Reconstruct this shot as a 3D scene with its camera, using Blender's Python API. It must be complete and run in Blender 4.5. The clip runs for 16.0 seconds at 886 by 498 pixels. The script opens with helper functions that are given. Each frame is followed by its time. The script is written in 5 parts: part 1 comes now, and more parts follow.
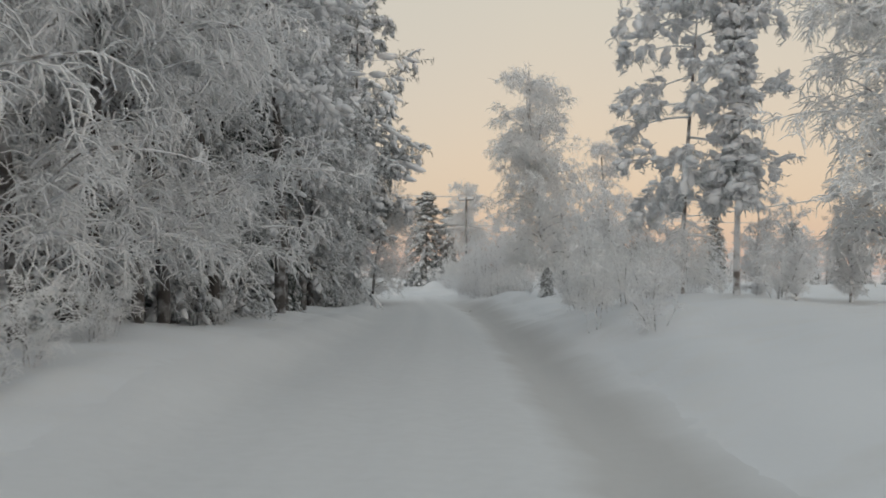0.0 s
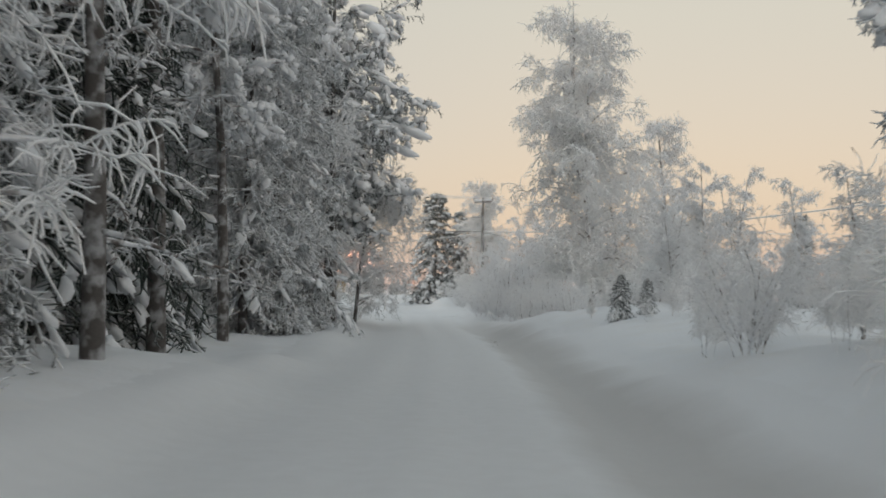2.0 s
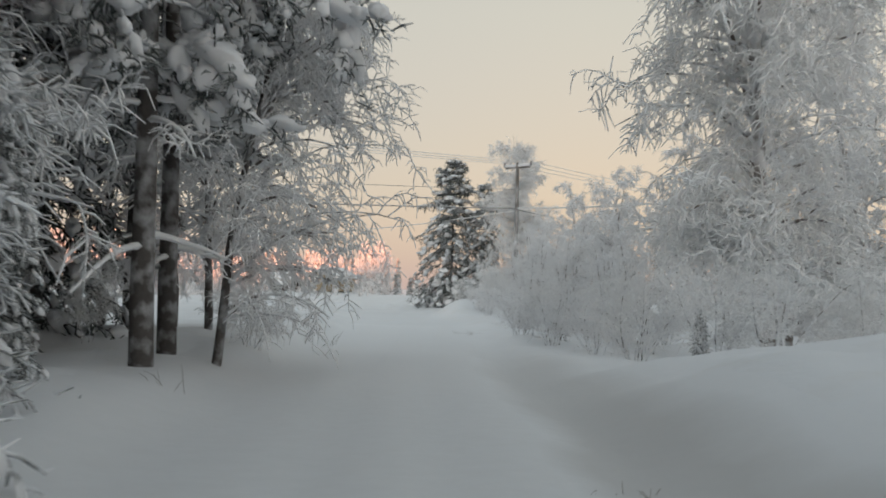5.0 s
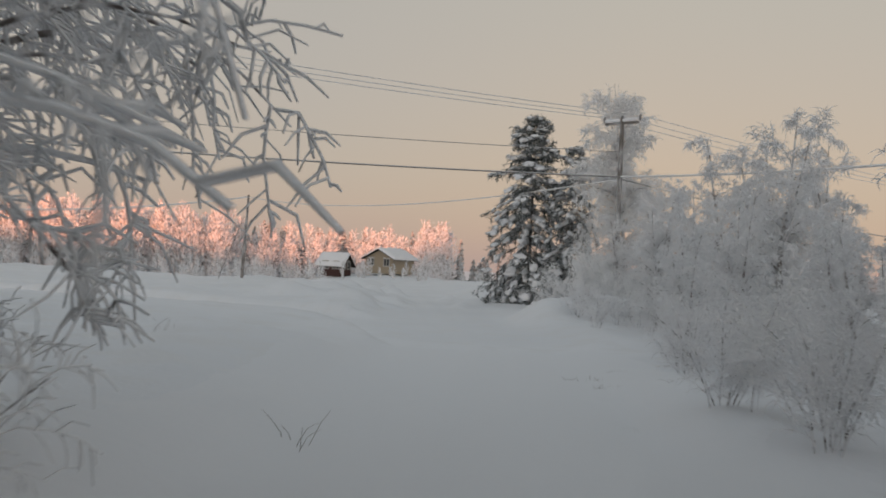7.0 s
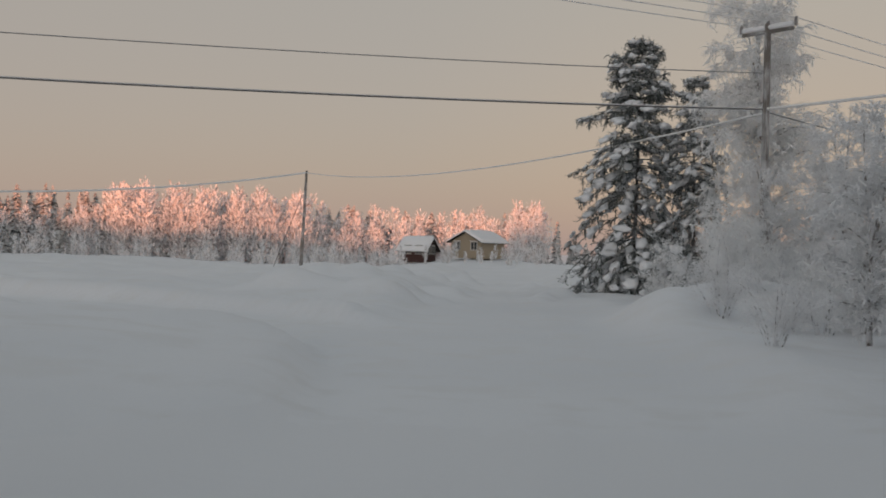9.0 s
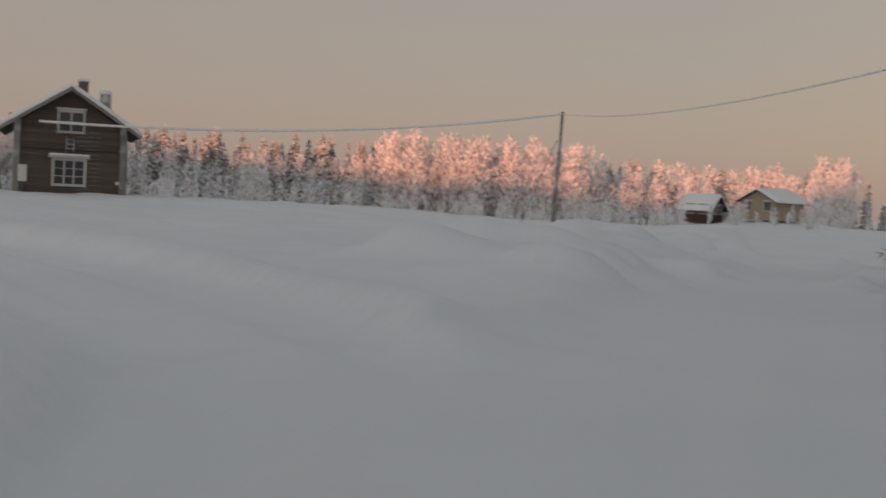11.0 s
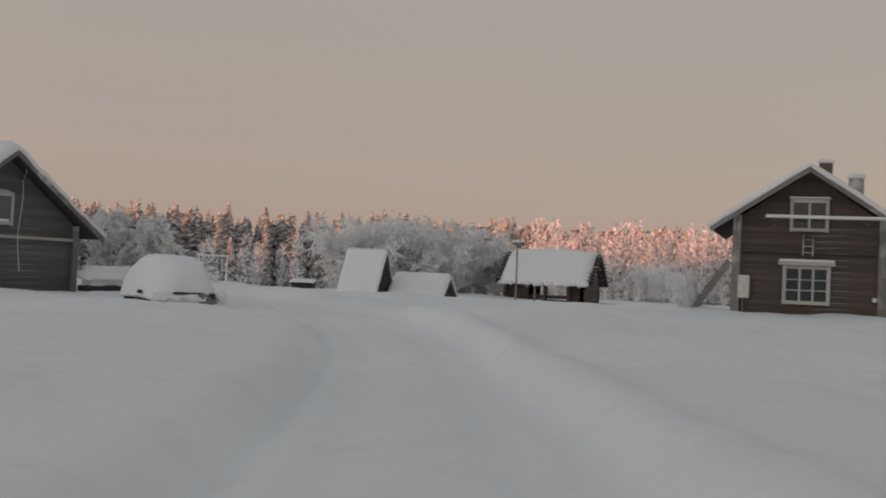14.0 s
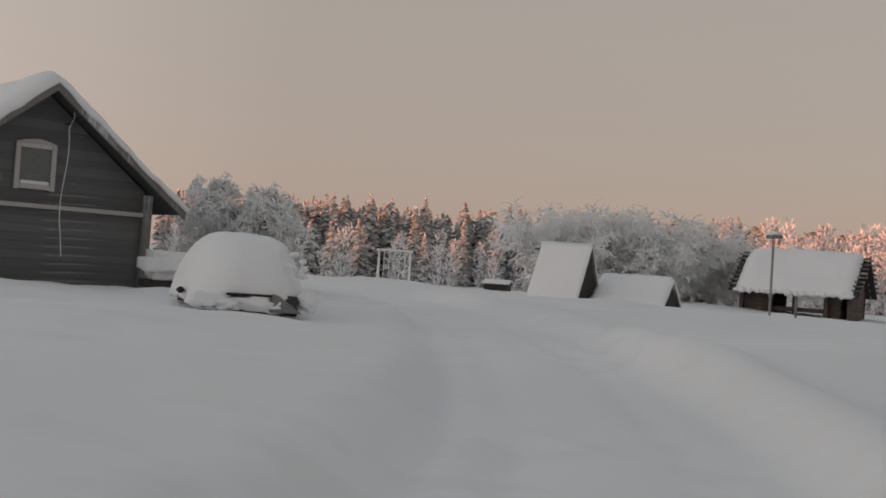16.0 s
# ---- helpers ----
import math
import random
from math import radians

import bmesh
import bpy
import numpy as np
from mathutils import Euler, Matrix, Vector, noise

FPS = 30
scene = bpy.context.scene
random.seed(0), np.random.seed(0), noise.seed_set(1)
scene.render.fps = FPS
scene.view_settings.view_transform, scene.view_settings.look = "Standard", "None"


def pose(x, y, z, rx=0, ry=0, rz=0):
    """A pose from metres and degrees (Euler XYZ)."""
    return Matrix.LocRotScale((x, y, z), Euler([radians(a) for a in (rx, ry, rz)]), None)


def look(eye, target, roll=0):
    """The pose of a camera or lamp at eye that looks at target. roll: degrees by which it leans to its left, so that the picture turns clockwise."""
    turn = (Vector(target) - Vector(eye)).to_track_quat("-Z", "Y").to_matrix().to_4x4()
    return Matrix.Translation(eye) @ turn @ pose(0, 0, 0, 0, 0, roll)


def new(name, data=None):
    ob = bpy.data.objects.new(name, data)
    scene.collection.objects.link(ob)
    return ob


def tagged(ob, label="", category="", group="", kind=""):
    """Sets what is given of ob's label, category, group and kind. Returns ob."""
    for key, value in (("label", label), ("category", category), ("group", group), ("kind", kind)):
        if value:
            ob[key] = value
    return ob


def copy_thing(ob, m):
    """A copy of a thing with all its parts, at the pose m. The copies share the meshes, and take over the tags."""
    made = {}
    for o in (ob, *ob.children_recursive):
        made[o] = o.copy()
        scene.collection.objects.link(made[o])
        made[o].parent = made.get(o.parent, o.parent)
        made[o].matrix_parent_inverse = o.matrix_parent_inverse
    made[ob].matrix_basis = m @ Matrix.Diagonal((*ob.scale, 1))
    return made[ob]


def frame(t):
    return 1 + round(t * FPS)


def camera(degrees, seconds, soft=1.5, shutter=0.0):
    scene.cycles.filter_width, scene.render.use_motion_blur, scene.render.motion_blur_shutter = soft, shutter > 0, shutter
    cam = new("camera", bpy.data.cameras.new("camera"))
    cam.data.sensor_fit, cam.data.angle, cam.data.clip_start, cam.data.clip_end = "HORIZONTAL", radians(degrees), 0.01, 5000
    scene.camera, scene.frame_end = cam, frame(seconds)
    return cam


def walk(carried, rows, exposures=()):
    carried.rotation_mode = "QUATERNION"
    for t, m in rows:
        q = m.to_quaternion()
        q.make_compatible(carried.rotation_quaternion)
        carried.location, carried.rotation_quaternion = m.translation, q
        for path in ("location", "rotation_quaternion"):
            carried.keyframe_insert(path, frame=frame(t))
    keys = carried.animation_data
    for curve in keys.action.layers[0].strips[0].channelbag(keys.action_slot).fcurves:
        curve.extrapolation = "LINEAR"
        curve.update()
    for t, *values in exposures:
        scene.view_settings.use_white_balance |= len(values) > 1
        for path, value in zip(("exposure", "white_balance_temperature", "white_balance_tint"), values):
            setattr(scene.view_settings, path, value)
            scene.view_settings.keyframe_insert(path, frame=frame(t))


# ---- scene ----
cam = camera(43.0, 16.0, 1.75, 0.25)
PATH = [
    (0, (1.181, 2.837, 1.616), (1.112, 4.835, 1.655), 0.4),
    (0.5, (1.037, 6.473, 1.513), (0.964, 8.472, 1.56), 0.7),
    (1, (0.843, 10.351, 1.447), (0.778, 12.349, 1.495), 0.9),
    (1.5, (0.716, 14.243, 1.442), (0.648, 16.241, 1.504), 1.1),
    (2, (0.628, 18.2, 1.376), (0.538, 20.196, 1.447), 0.8),
    (2.5, (0.496, 21.921, 1.378), (0.386, 23.916, 1.458), 0.1),
    (3, (0.352, 25.686, 1.354), (0.214, 27.681, 1.411), 0.1),
    (3.5, (0.225, 29.451, 1.358), (0.092, 31.445, 1.42), 0.5),
    (4, (0.092, 33.41, 1.353), (-0.023, 35.405, 1.45), 1.0),
    (4.5, (-0.022, 37.097, 1.298), (-0.135, 39.092, 1.393), 1.3),
    (5, (-0.105, 40.81, 1.243), (-0.237, 42.804, 1.315), 1.3),
    (5.2, (-0.149, 42.222, 1.189), (-0.301, 44.215, 1.253), 1.4),
    (7.3, (-1.863, 56.785, 1.634), (-2.12, 58.768, 1.658), 2.3),
    (7.5, (-1.987, 58.143, 1.64), (-2.257, 60.125, 1.631), 2.0),
    (8, (-2.269, 61.482, 1.528), (-2.587, 63.457, 1.522), 2.1),
    (8.2, (-2.305, 62.784, 1.512), (-2.646, 64.754, 1.516), 1.9),
    (10.5, (-3.214, 76.978, 1.299), (-3.899, 78.856, 1.249), 2.6),
    (11, (-3.988, 80.045, 1.333), (-4.884, 81.831, 1.242), 2.9),
    (11.5, (-5.274, 83.02, 1.367), (-6.491, 84.607, 1.377), 3.3),
    (12, (-6.901, 85.515, 1.404), (-8.38, 86.861, 1.411), 1.4),
    (12.5, (-8.84, 87.567, 1.432), (-10.44, 88.763, 1.321), 1.3),
    (13, (-11.204, 89.316, 1.405), (-12.908, 90.363, 1.377), 1.1),
    (13.5, (-13.819, 90.932, 1.37), (-15.546, 91.939, 1.422), 2.0),
    (14, (-16.572, 92.614, 1.33), (-18.356, 93.516, 1.382), 2.5),
    (14.5, (-19.291, 94.215, 1.273), (-21.126, 95.008, 1.312), 3.4),
    (15, (-22.457, 95.711, 1.263), (-24.337, 96.392, 1.29), 3.5),
    (15.5, (-25.702, 97.03, 1.252), (-27.609, 97.63, 1.285), 3.5),
    (16, (-28.844, 98.353, 1.255), (-30.764, 98.91, 1.291), 3.9),
]
EXPOSURES = [(0.0, 0.16, 6850, 7), (1.2, 0.23, 6800, 6.5), (5.2, 0.18, 6620, 5), (7.3, -0.30, 6700, 9), (8.2, -0.36, 6700, 9), (10.5, -0.6, 6800, 11), (13.0, -0.48, 6850, 10.5), (16.0, -0.40, 6950, 11.5)]
walk(cam, [(t, look(eye, target, roll)) for t, eye, target, roll in PATH], EXPOSURES)

# ---- sky and sun ----
SUN_YAW = 172.0    # degrees to the left of +y
SUN_UP = 3.2
world = bpy.data.worlds.new("winter_sky")
scene.world = world
world.use_nodes = True
wt = world.node_tree
wt.nodes.clear()
w_out = wt.nodes.new("ShaderNodeOutputWorld")
w_add = wt.nodes.new("ShaderNodeAddShader")
w_sky = wt.nodes.new("ShaderNodeTexSky")
w_sky.sky_type = "NISHITA"
w_sky.sun_disc = False
w_sky.sun_elevation = radians(SUN_UP)
w_sky.sun_rotation = radians(-SUN_YAW)
w_b1 = wt.nodes.new("ShaderNodeBackground")
w_b1.inputs["Strength"].default_value = 0.05
w_b2 = wt.nodes.new("ShaderNodeBackground")
w_b2.inputs["Strength"].default_value = 0.48
w_tc = wt.nodes.new("ShaderNodeTexCoord")
w_sep = wt.nodes.new("ShaderNodeSeparateXYZ")
w_ramp = wt.nodes.new("ShaderNodeValToRGB")
els = w_ramp.color_ramp.elements
els[0].position, els[0].color = 0.0, (1.07, 0.815, 0.77, 1)
els[1].position, els[1].color = 1.0, (0.60, 0.68, 0.76, 1)
for at_z, col in ((0.10, (1.16, 0.885, 0.79, 1)), (0.24, (1.10, 0.965, 0.86, 1)), (0.5, (0.76, 0.80, 0.83, 1))):
    e = els.new(at_z)
    e.color = col
wt.links.new(w_tc.outputs["Generated"], w_sep.inputs[0])
wt.links.new(w_sep.outputs["Z"], w_ramp.inputs[0])
w_ramp_w = wt.nodes.new("ShaderNodeValToRGB")
els = w_ramp_w.color_ramp.elements
els[0].position, els[0].color = 0.0, (0.98, 0.775, 0.79, 1)
els[1].position, els[1].color = 1.0, (0.60, 0.68, 0.76, 1)
for at_z, col in ((0.10, (1.0, 0.833, 0.815, 1)), (0.24, (1.0, 0.90, 0.845, 1)), (0.5, (0.76, 0.80, 0.83, 1))):
    e = els.new(at_z)
    e.color = col
wt.links.new(w_sep.outputs["Z"], w_ramp_w.inputs[0])


def w_math(op, a, b):
    n = wt.nodes.new("ShaderNodeMath")
    n.operation = op
    for i, v in enumerate((a, b)):
        if isinstance(v, (int, float)):
            n.inputs[i].default_value = v
        else:
            wt.links.new(v, n.inputs[i])
    return n.outputs[0]


# greyer towards the west (-x), brighter round the low sun
w_west = wt.nodes.new("ShaderNodeMapRange")
w_west.inputs[1].default_value, w_west.inputs[2].default_value = 0.05, -0.24
wt.links.new(w_sep.outputs["X"], w_west.inputs[0])
w_mix = wt.nodes.new("ShaderNodeMix")
w_mix.data_type = "RGBA"
wt.links.new(w_west.outputs[0], w_mix.inputs[0])
wt.links.new(w_ramp.outputs[0], w_mix.inputs[6])
wt.links.new(w_ramp_w.outputs[0], w_mix.inputs[7])
w_dot = w_math("ADD", w_math("MULTIPLY", w_sep.outputs["X"], -math.sin(radians(SUN_YAW))), w_math("MULTIPLY", w_sep.outputs["Y"], math.cos(radians(SUN_YAW))))
w_glow = w_math("MULTIPLY", w_math("POWER", w_math("MAXIMUM", w_dot, 0.0), 1.15), 1.3)
wt.links.new(w_math("MULTIPLY", w_math("ADD", w_glow, 1.0), 0.45), w_b2.inputs["Strength"])
wt.links.new(w_mix.outputs[2], w_b2.inputs["Color"])
wt.links.new(w_sky.outputs[0], w_b1.inputs["Color"])
wt.links.new(w_b1.outputs[0], w_add.inputs[0])
wt.links.new(w_b2.outputs[0], w_add.inputs[1])
wt.links.new(w_add.outputs[0], w_out.inputs[0])

sun_data = bpy.data.lights.new("sun", "SUN")
sun_data.energy = 6.5
sun_data.angle = radians(0.6)
sun_data.color = (1.0, 0.34, 0.17)
sun = new("sun", sun_data)
sun_way = Vector((-math.sin(radians(SUN_YAW)) * math.cos(radians(SUN_UP)), math.cos(radians(SUN_YAW)) * math.cos(radians(SUN_UP)), math.sin(radians(SUN_UP))))
sun.matrix_world = look((0, 0, 60), Vector((0, 0, 60)) - sun_way)


# ---- materials ----
def material(name, rough=0.7):
    m = bpy.data.materials.new(name)
    m.use_nodes = True
    b = m.node_tree.nodes["Principled BSDF"]
    b.inputs["Roughness"].default_value = rough
    return m, m.node_tree, b


def noise_tex(nt, scale, detail=4.0, coords="Object", stretch=None):
    tc = nt.nodes.new("ShaderNodeTexCoord")
    n = nt.nodes.new("ShaderNodeTexNoise")
    n.inputs["Scale"].default_value = scale
    n.inputs["Detail"].default_value = detail
    if stretch:
        mp = nt.nodes.new("ShaderNodeMapping")
        mp.inputs["Scale"].default_value = stretch
        nt.links.new(tc.outputs[coords], mp.inputs[0])
        nt.links.new(mp.outputs[0], n.inputs["Vector"])
    else:
        nt.links.new(tc.outputs[coords], n.inputs["Vector"])
    return n.outputs["Fac"]


def ramp(nt, fac, stops):
    r = nt.nodes.new("ShaderNodeValToRGB")
    e = r.color_ramp.elements
    e[0].position, e[0].color = stops[0][0], (*stops[0][1], 1)
    e[1].position, e[1].color = stops[-1][0], (*stops[-1][1], 1)
    for p, c in stops[1:-1]:
        k = e.new(p)
        k.color = (*c, 1)
    nt.links.new(fac, r.inputs[0])
    return r.outputs[0]


def mix(nt, fac, a, b):
    m = nt.nodes.new("ShaderNodeMix")
    m.data_type = "RGBA"
    for sock, v in ((m.inputs[0], fac), (m.inputs[6], a), (m.inputs[7], b)):
        if isinstance(v, (int, float)):
            sock.default_value = v
        elif isinstance(v, tuple):
            sock.default_value = (*v, 1)
        else:
            nt.links.new(v, sock)
    return m.outputs[2]


def bump(nt, b, height, strength, distance):
    k = nt.nodes.new("ShaderNodeBump")
    k.inputs["Strength"].default_value = strength
    k.inputs["Distance"].default_value = distance
    nt.links.new(height, k.inputs["Height"])
    nt.links.new(k.outputs[0], b.inputs["Normal"])


def upness(nt, lo, hi):
    """How far a surface faces the sky, as a factor: fallen snow lies there."""
    g = nt.nodes.new("ShaderNodeNewGeometry")
    s = nt.nodes.new("ShaderNodeSeparateXYZ")
    nt.links.new(g.outputs["Normal"], s.inputs[0])
    r = nt.nodes.new("ShaderNodeMapRange")
    r.inputs["From Min"].default_value = lo
    r.inputs["From Max"].default_value = hi
    nt.links.new(s.outputs["Z"], r.inputs[0])
    return r.outputs[0]


def times(nt, a, b, op="MULTIPLY"):
    m = nt.nodes.new("ShaderNodeMath")
    m.operation = op
    for i, v in enumerate((a, b)):
        if isinstance(v, (int, float)):
            m.inputs[i].default_value = v
        else:
            nt.links.new(v, m.inputs[i])
    return m.outputs[0]


def island_random(nt):
    g = nt.nodes.new("ShaderNodeNewGeometry")
    return g.outputs["Random Per Island"]


def snow_material(name, tint=(0.83, 0.845, 0.87), grain=14.0, dist=0.02):
    m, nt, b = material(name, 0.75)
    big = noise_tex(nt, 0.35, 5)
    fine = noise_tex(nt, grain, 6)
    dull = tuple(c * 0.94 for c in tint)
    nt.links.new(mix(nt, ramp(nt, big, [(0.3, (0, 0, 0)), (0.7, (1, 1, 1))]), dull, tint), b.inputs["Base Color"])
    bump(nt, b, fine, 0.35, dist)
    return m


M_SNOW_LOAD = snow_material("snow_load", (0.85, 0.86, 0.885), 6.0, 0.05)


def ground_material():
    m, nt, b = material("snow_ground", 0.75)
    big = noise_tex(nt, 0.12, 5)
    mid = noise_tex(nt, 1.1, 6)
    fine = noise_tex(nt, 9.0, 6)
    col = mix(nt, ramp(nt, big, [(0.3, (0, 0, 0)), (0.7, (1, 1, 1))]), (0.77, 0.785, 0.81), (0.84, 0.85, 0.87))
    col = mix(nt, ramp(nt, mid, [(0.35, (1, 1, 1)), (0.5, (0, 0, 0))]), col, (0.79, 0.795, 0.805))
    nt.links.new(col, b.inputs["Base Color"])
    bump(nt, b, times(nt, fine, times(nt, mid, 2.0), "ADD"), 0.3, 0.03)
    return m


M_GROUND = ground_material()


def frost_material(name, dark, share, white=(0.83, 0.84, 0.865), scale=5.0):
    """Hoar frost on bark: the bark shows through in patches; share is the bark's part."""
    m, nt, b = material(name, 0.8)
    n = noise_tex(nt, scale, 3)
    f = ramp(nt, n, [(share - 0.08, (0, 0, 0)), (share + 0.08, (1, 1, 1))])
    n2 = noise_tex(nt, scale * 6, 2)
    nt.links.new(mix(nt, f, mix(nt, n2, dark, tuple(min(0.95, c * 1.8) for c in dark)), white), b.inputs["Base Color"])
    return m


M_TWIG = frost_material("frosted_twigs", (0.46, 0.44, 0.43), 0.22, (0.92, 0.925, 0.94))
M_HOAR = frost_material("hoar_frost", (0.62, 0.60, 0.59), 0.12, (0.96, 0.963, 0.97))
M_RIME = frost_material("thick_rime", (0.80, 0.79, 0.79), 0.10, (0.97, 0.97, 0.975))
M_LIMB = frost_material("frosted_limbs", (0.10, 0.085, 0.078), 0.44)
M_BARK = frost_material("frosty_bark", (0.058, 0.052, 0.049), 0.54, (0.36, 0.36, 0.37), 3.5)
M_PALE_BARK = frost_material("frosted_bark", (0.13, 0.11, 0.10), 0.45, (0.72, 0.72, 0.735), 3.0)
M_SCRUB = frost_material("frosted_scrub", (0.36, 0.34, 0.33), 0.3, (0.9, 0.905, 0.92))


def needle_material(name, stops, snowy):
    m, nt, b = material(name, 0.8)
    n = noise_tex(nt, 7.0, 3)
    col = ramp(nt, n, stops)
    nt.links.new(mix(nt, times(nt, upness(nt, 0.1, 0.9), snowy), col, (0.8, 0.815, 0.84)), b.inputs["Base Color"])
    return m


M_NEEDLE = needle_material("frosted_needles", [(0.28, (0.09, 0.105, 0.10)), (0.40, (0.40, 0.415, 0.42)), (0.52, (0.80, 0.81, 0.83))], 0.92)
M_NEEDLE_DARK = needle_material("green_needles", [(0.3, (0.022, 0.034, 0.026)), (0.55, (0.05, 0.065, 0.055)), (0.78, (0.26, 0.28, 0.28))], 0.4)
M_NEEDLE_GREEN = needle_material("snow_dusted_needles", [(0.3, (0.025, 0.037, 0.03)), (0.5, (0.07, 0.085, 0.075)), (0.72, (0.42, 0.435, 0.45))], 0.6)
M_NEEDLE_MID = needle_material("snowy_green_needles", [(0.28, (0.03, 0.042, 0.036)), (0.48, (0.10, 0.115, 0.11)), (0.68, (0.5, 0.515, 0.53))], 0.7)
M_NEEDLE_WHITE = needle_material("white_needles", [(0.25, (0.36, 0.37, 0.37)), (0.40, (0.66, 0.67, 0.68)), (0.55, (0.86, 0.87, 0.88))], 0.9)


def wood_far(name, dark, white, lo, hi, snowy=0.8):
    m, nt, b = material(name, 0.85)
    n = noise_tex(nt, 0.9, 4)
    r = island_random(nt)
    body = mix(nt, ramp(nt, times(nt, n, times(nt, r, 0.5), "ADD"), [(lo, (0, 0, 0)), (hi, (1, 1, 1))]), dark, white)
    nt.links.new(mix(nt, times(nt, upness(nt, 0.3, 0.9), snowy), body, white), b.inputs["Base Color"])
    return m


M_FAR_BIRCH = wood_far("far_frosted_wood", (0.30, 0.28, 0.27), (0.82, 0.83, 0.85), 0.45, 0.7)
M_FAR_CONIFER = wood_far("far_conifer_wood", (0.135, 0.14, 0.13), (0.70, 0.705, 0.715), 0.44, 1.0, 0.55)


# ---- meshes ----
def mesh_of(name, verts, faces, mat, smooth=True):
    """One mesh from arrays of corners and of quads or triangles (lists of index arrays)."""
    me = bpy.data.meshes.new(name)
    groups = [np.asarray(g, np.int32) for g in faces if len(g)]
    loops = np.concatenate([g.ravel() for g in groups])
    sizes = np.concatenate([np.full(len(g), g.shape[1], np.int32) for g in groups])
    starts = np.concatenate([[0], np.cumsum(sizes)[:-1]]).astype(np.int32)
    me.vertices.add(len(verts))
    me.vertices.foreach_set("co", np.asarray(verts, np.float32).ravel())
    me.loops.add(len(loops))
    me.loops.foreach_set("vertex_index", loops)
    me.polygons.add(len(sizes))
    me.polygons.foreach_set("loop_start", starts)
    me.polygons.foreach_set("loop_total", sizes)
    me.polygons.foreach_set("use_smooth", np.full(len(sizes), smooth))
    me.update(calc_edges=True)
    me.validate()
    me.materials.append(mat)
    return me


def part_of(name, verts, faces, mat, parent, label="", smooth=True):
    ob = new(name, mesh_of(name, verts, faces, mat, smooth))
    if parent is not None:
        ob.parent = parent
    if label:
        ob["label"] = label
    return ob


class Bag:
    """Collects corners and faces of one mesh."""
    def __init__(self):
        self.v, self.q, self.t, self.n = [], [], [], 0

    def add(self, v, q=None, t=None):
        v = np.asarray(v, float).reshape(-1, 3)
        if q is not None and len(q):
            self.q.append(np.asarray(q) + self.n)
        if t is not None and len(t):
            self.t.append(np.asarray(t) + self.n)
        self.v.append(v)
        self.n += len(v)

    def part(self, name, mat, parent, label="", smooth=True):
        faces = []
        if self.q:
            faces.append(np.concatenate(self.q))
        if self.t:
            faces.append(np.concatenate(self.t))
        return part_of(name, np.concatenate(self.v), faces, mat, parent, label, smooth)


def unit(a):
    return a / np.maximum(np.linalg.norm(a, axis=-1, keepdims=True), 1e-9)


def tubes(bag, P, R, sides=3):
    """Tapered tubes along many lines at once: P (n, k, 3), R (n, k)."""
    n, k, _ = P.shape
    if n == 0:
        return
    T = unit(np.gradient(P, axis=1))
    ref = np.where(np.abs(T[..., 2:3]) > 0.9, np.array([1.0, 0, 0]), np.array([0, 0, 1.0]))
    A = unit(np.cross(T, ref))
    B = np.cross(T, A)
    ang = np.arange(sides) * 2 * np.pi / sides
    ring = P[:, :, None] + R[:, :, None, None] * (np.cos(ang)[None, None, :, None] * A[:, :, None] + np.sin(ang)[None, None, :, None] * B[:, :, None])
    idx = np.arange(n * k * sides).reshape(n, k, sides)
    a, b = idx[:, :-1], idx[:, 1:]
    q = np.stack([a, np.roll(a, -1, 2), np.roll(b, -1, 2), b], -1).reshape(-1, 4)
    bag.add(ring, q)


def grow(rng, start, way, length, k, fall=0.0, wiggle=0.1):
    """Lines that leave start along way and bend down by fall."""
    n = len(start)
    P = np.zeros((n, k, 3))
    P[:, 0] = start
    d = unit(np.asarray(way, float))
    seg = np.asarray(length, float).reshape(-1, 1) / (k - 1)
    for i in range(1, k):
        P[:, i] = P[:, i - 1] + d * seg
        d = unit(d + np.array([0, 0, -1.0]) * np.asarray(fall).reshape(-1, 1) / (k - 1) + rng.normal(0, wiggle, (n, 3)))
    return P


def sprout(rng, P, per, lo, hi, side=0.8, up=0.0):
    """Start places and ways of new shoots on the lines P."""
    n, k, _ = P.shape
    which = np.repeat(np.arange(n), per)
    s = rng.uniform(lo, hi, len(which)) * (k - 1)
    i = np.minimum(s.astype(int), k - 2)
    f = (s - i)[:, None]
    a, b = P[which, i], P[which, i + 1]
    t = unit(b - a)
    r = unit(np.cross(t, rng.normal(0, 1, t.shape)))
    return a + (b - a) * f, unit(t * (1 - side * 0.6) + r * side + np.array([0, 0, up])), s / (k - 1), which


def _ball():
    bm = bmesh.new()
    bmesh.ops.create_icosphere(bm, subdivisions=2, radius=1.0)
    v = np.array([w.co[:] for w in bm.verts])
    t = np.array([[w.index for w in f.verts] for f in bm.faces])
    bm.free()
    return v, t


BALL_V, BALL_T = _ball()
_bm = bmesh.new()
bmesh.ops.create_icosphere(_bm, subdivisions=1, radius=1.0)
SMALL_V = np.array([w.co[:] for w in _bm.verts])
SMALL_T = np.array([[w.index for w in f.verts] for f in _bm.faces])
_bm.free()


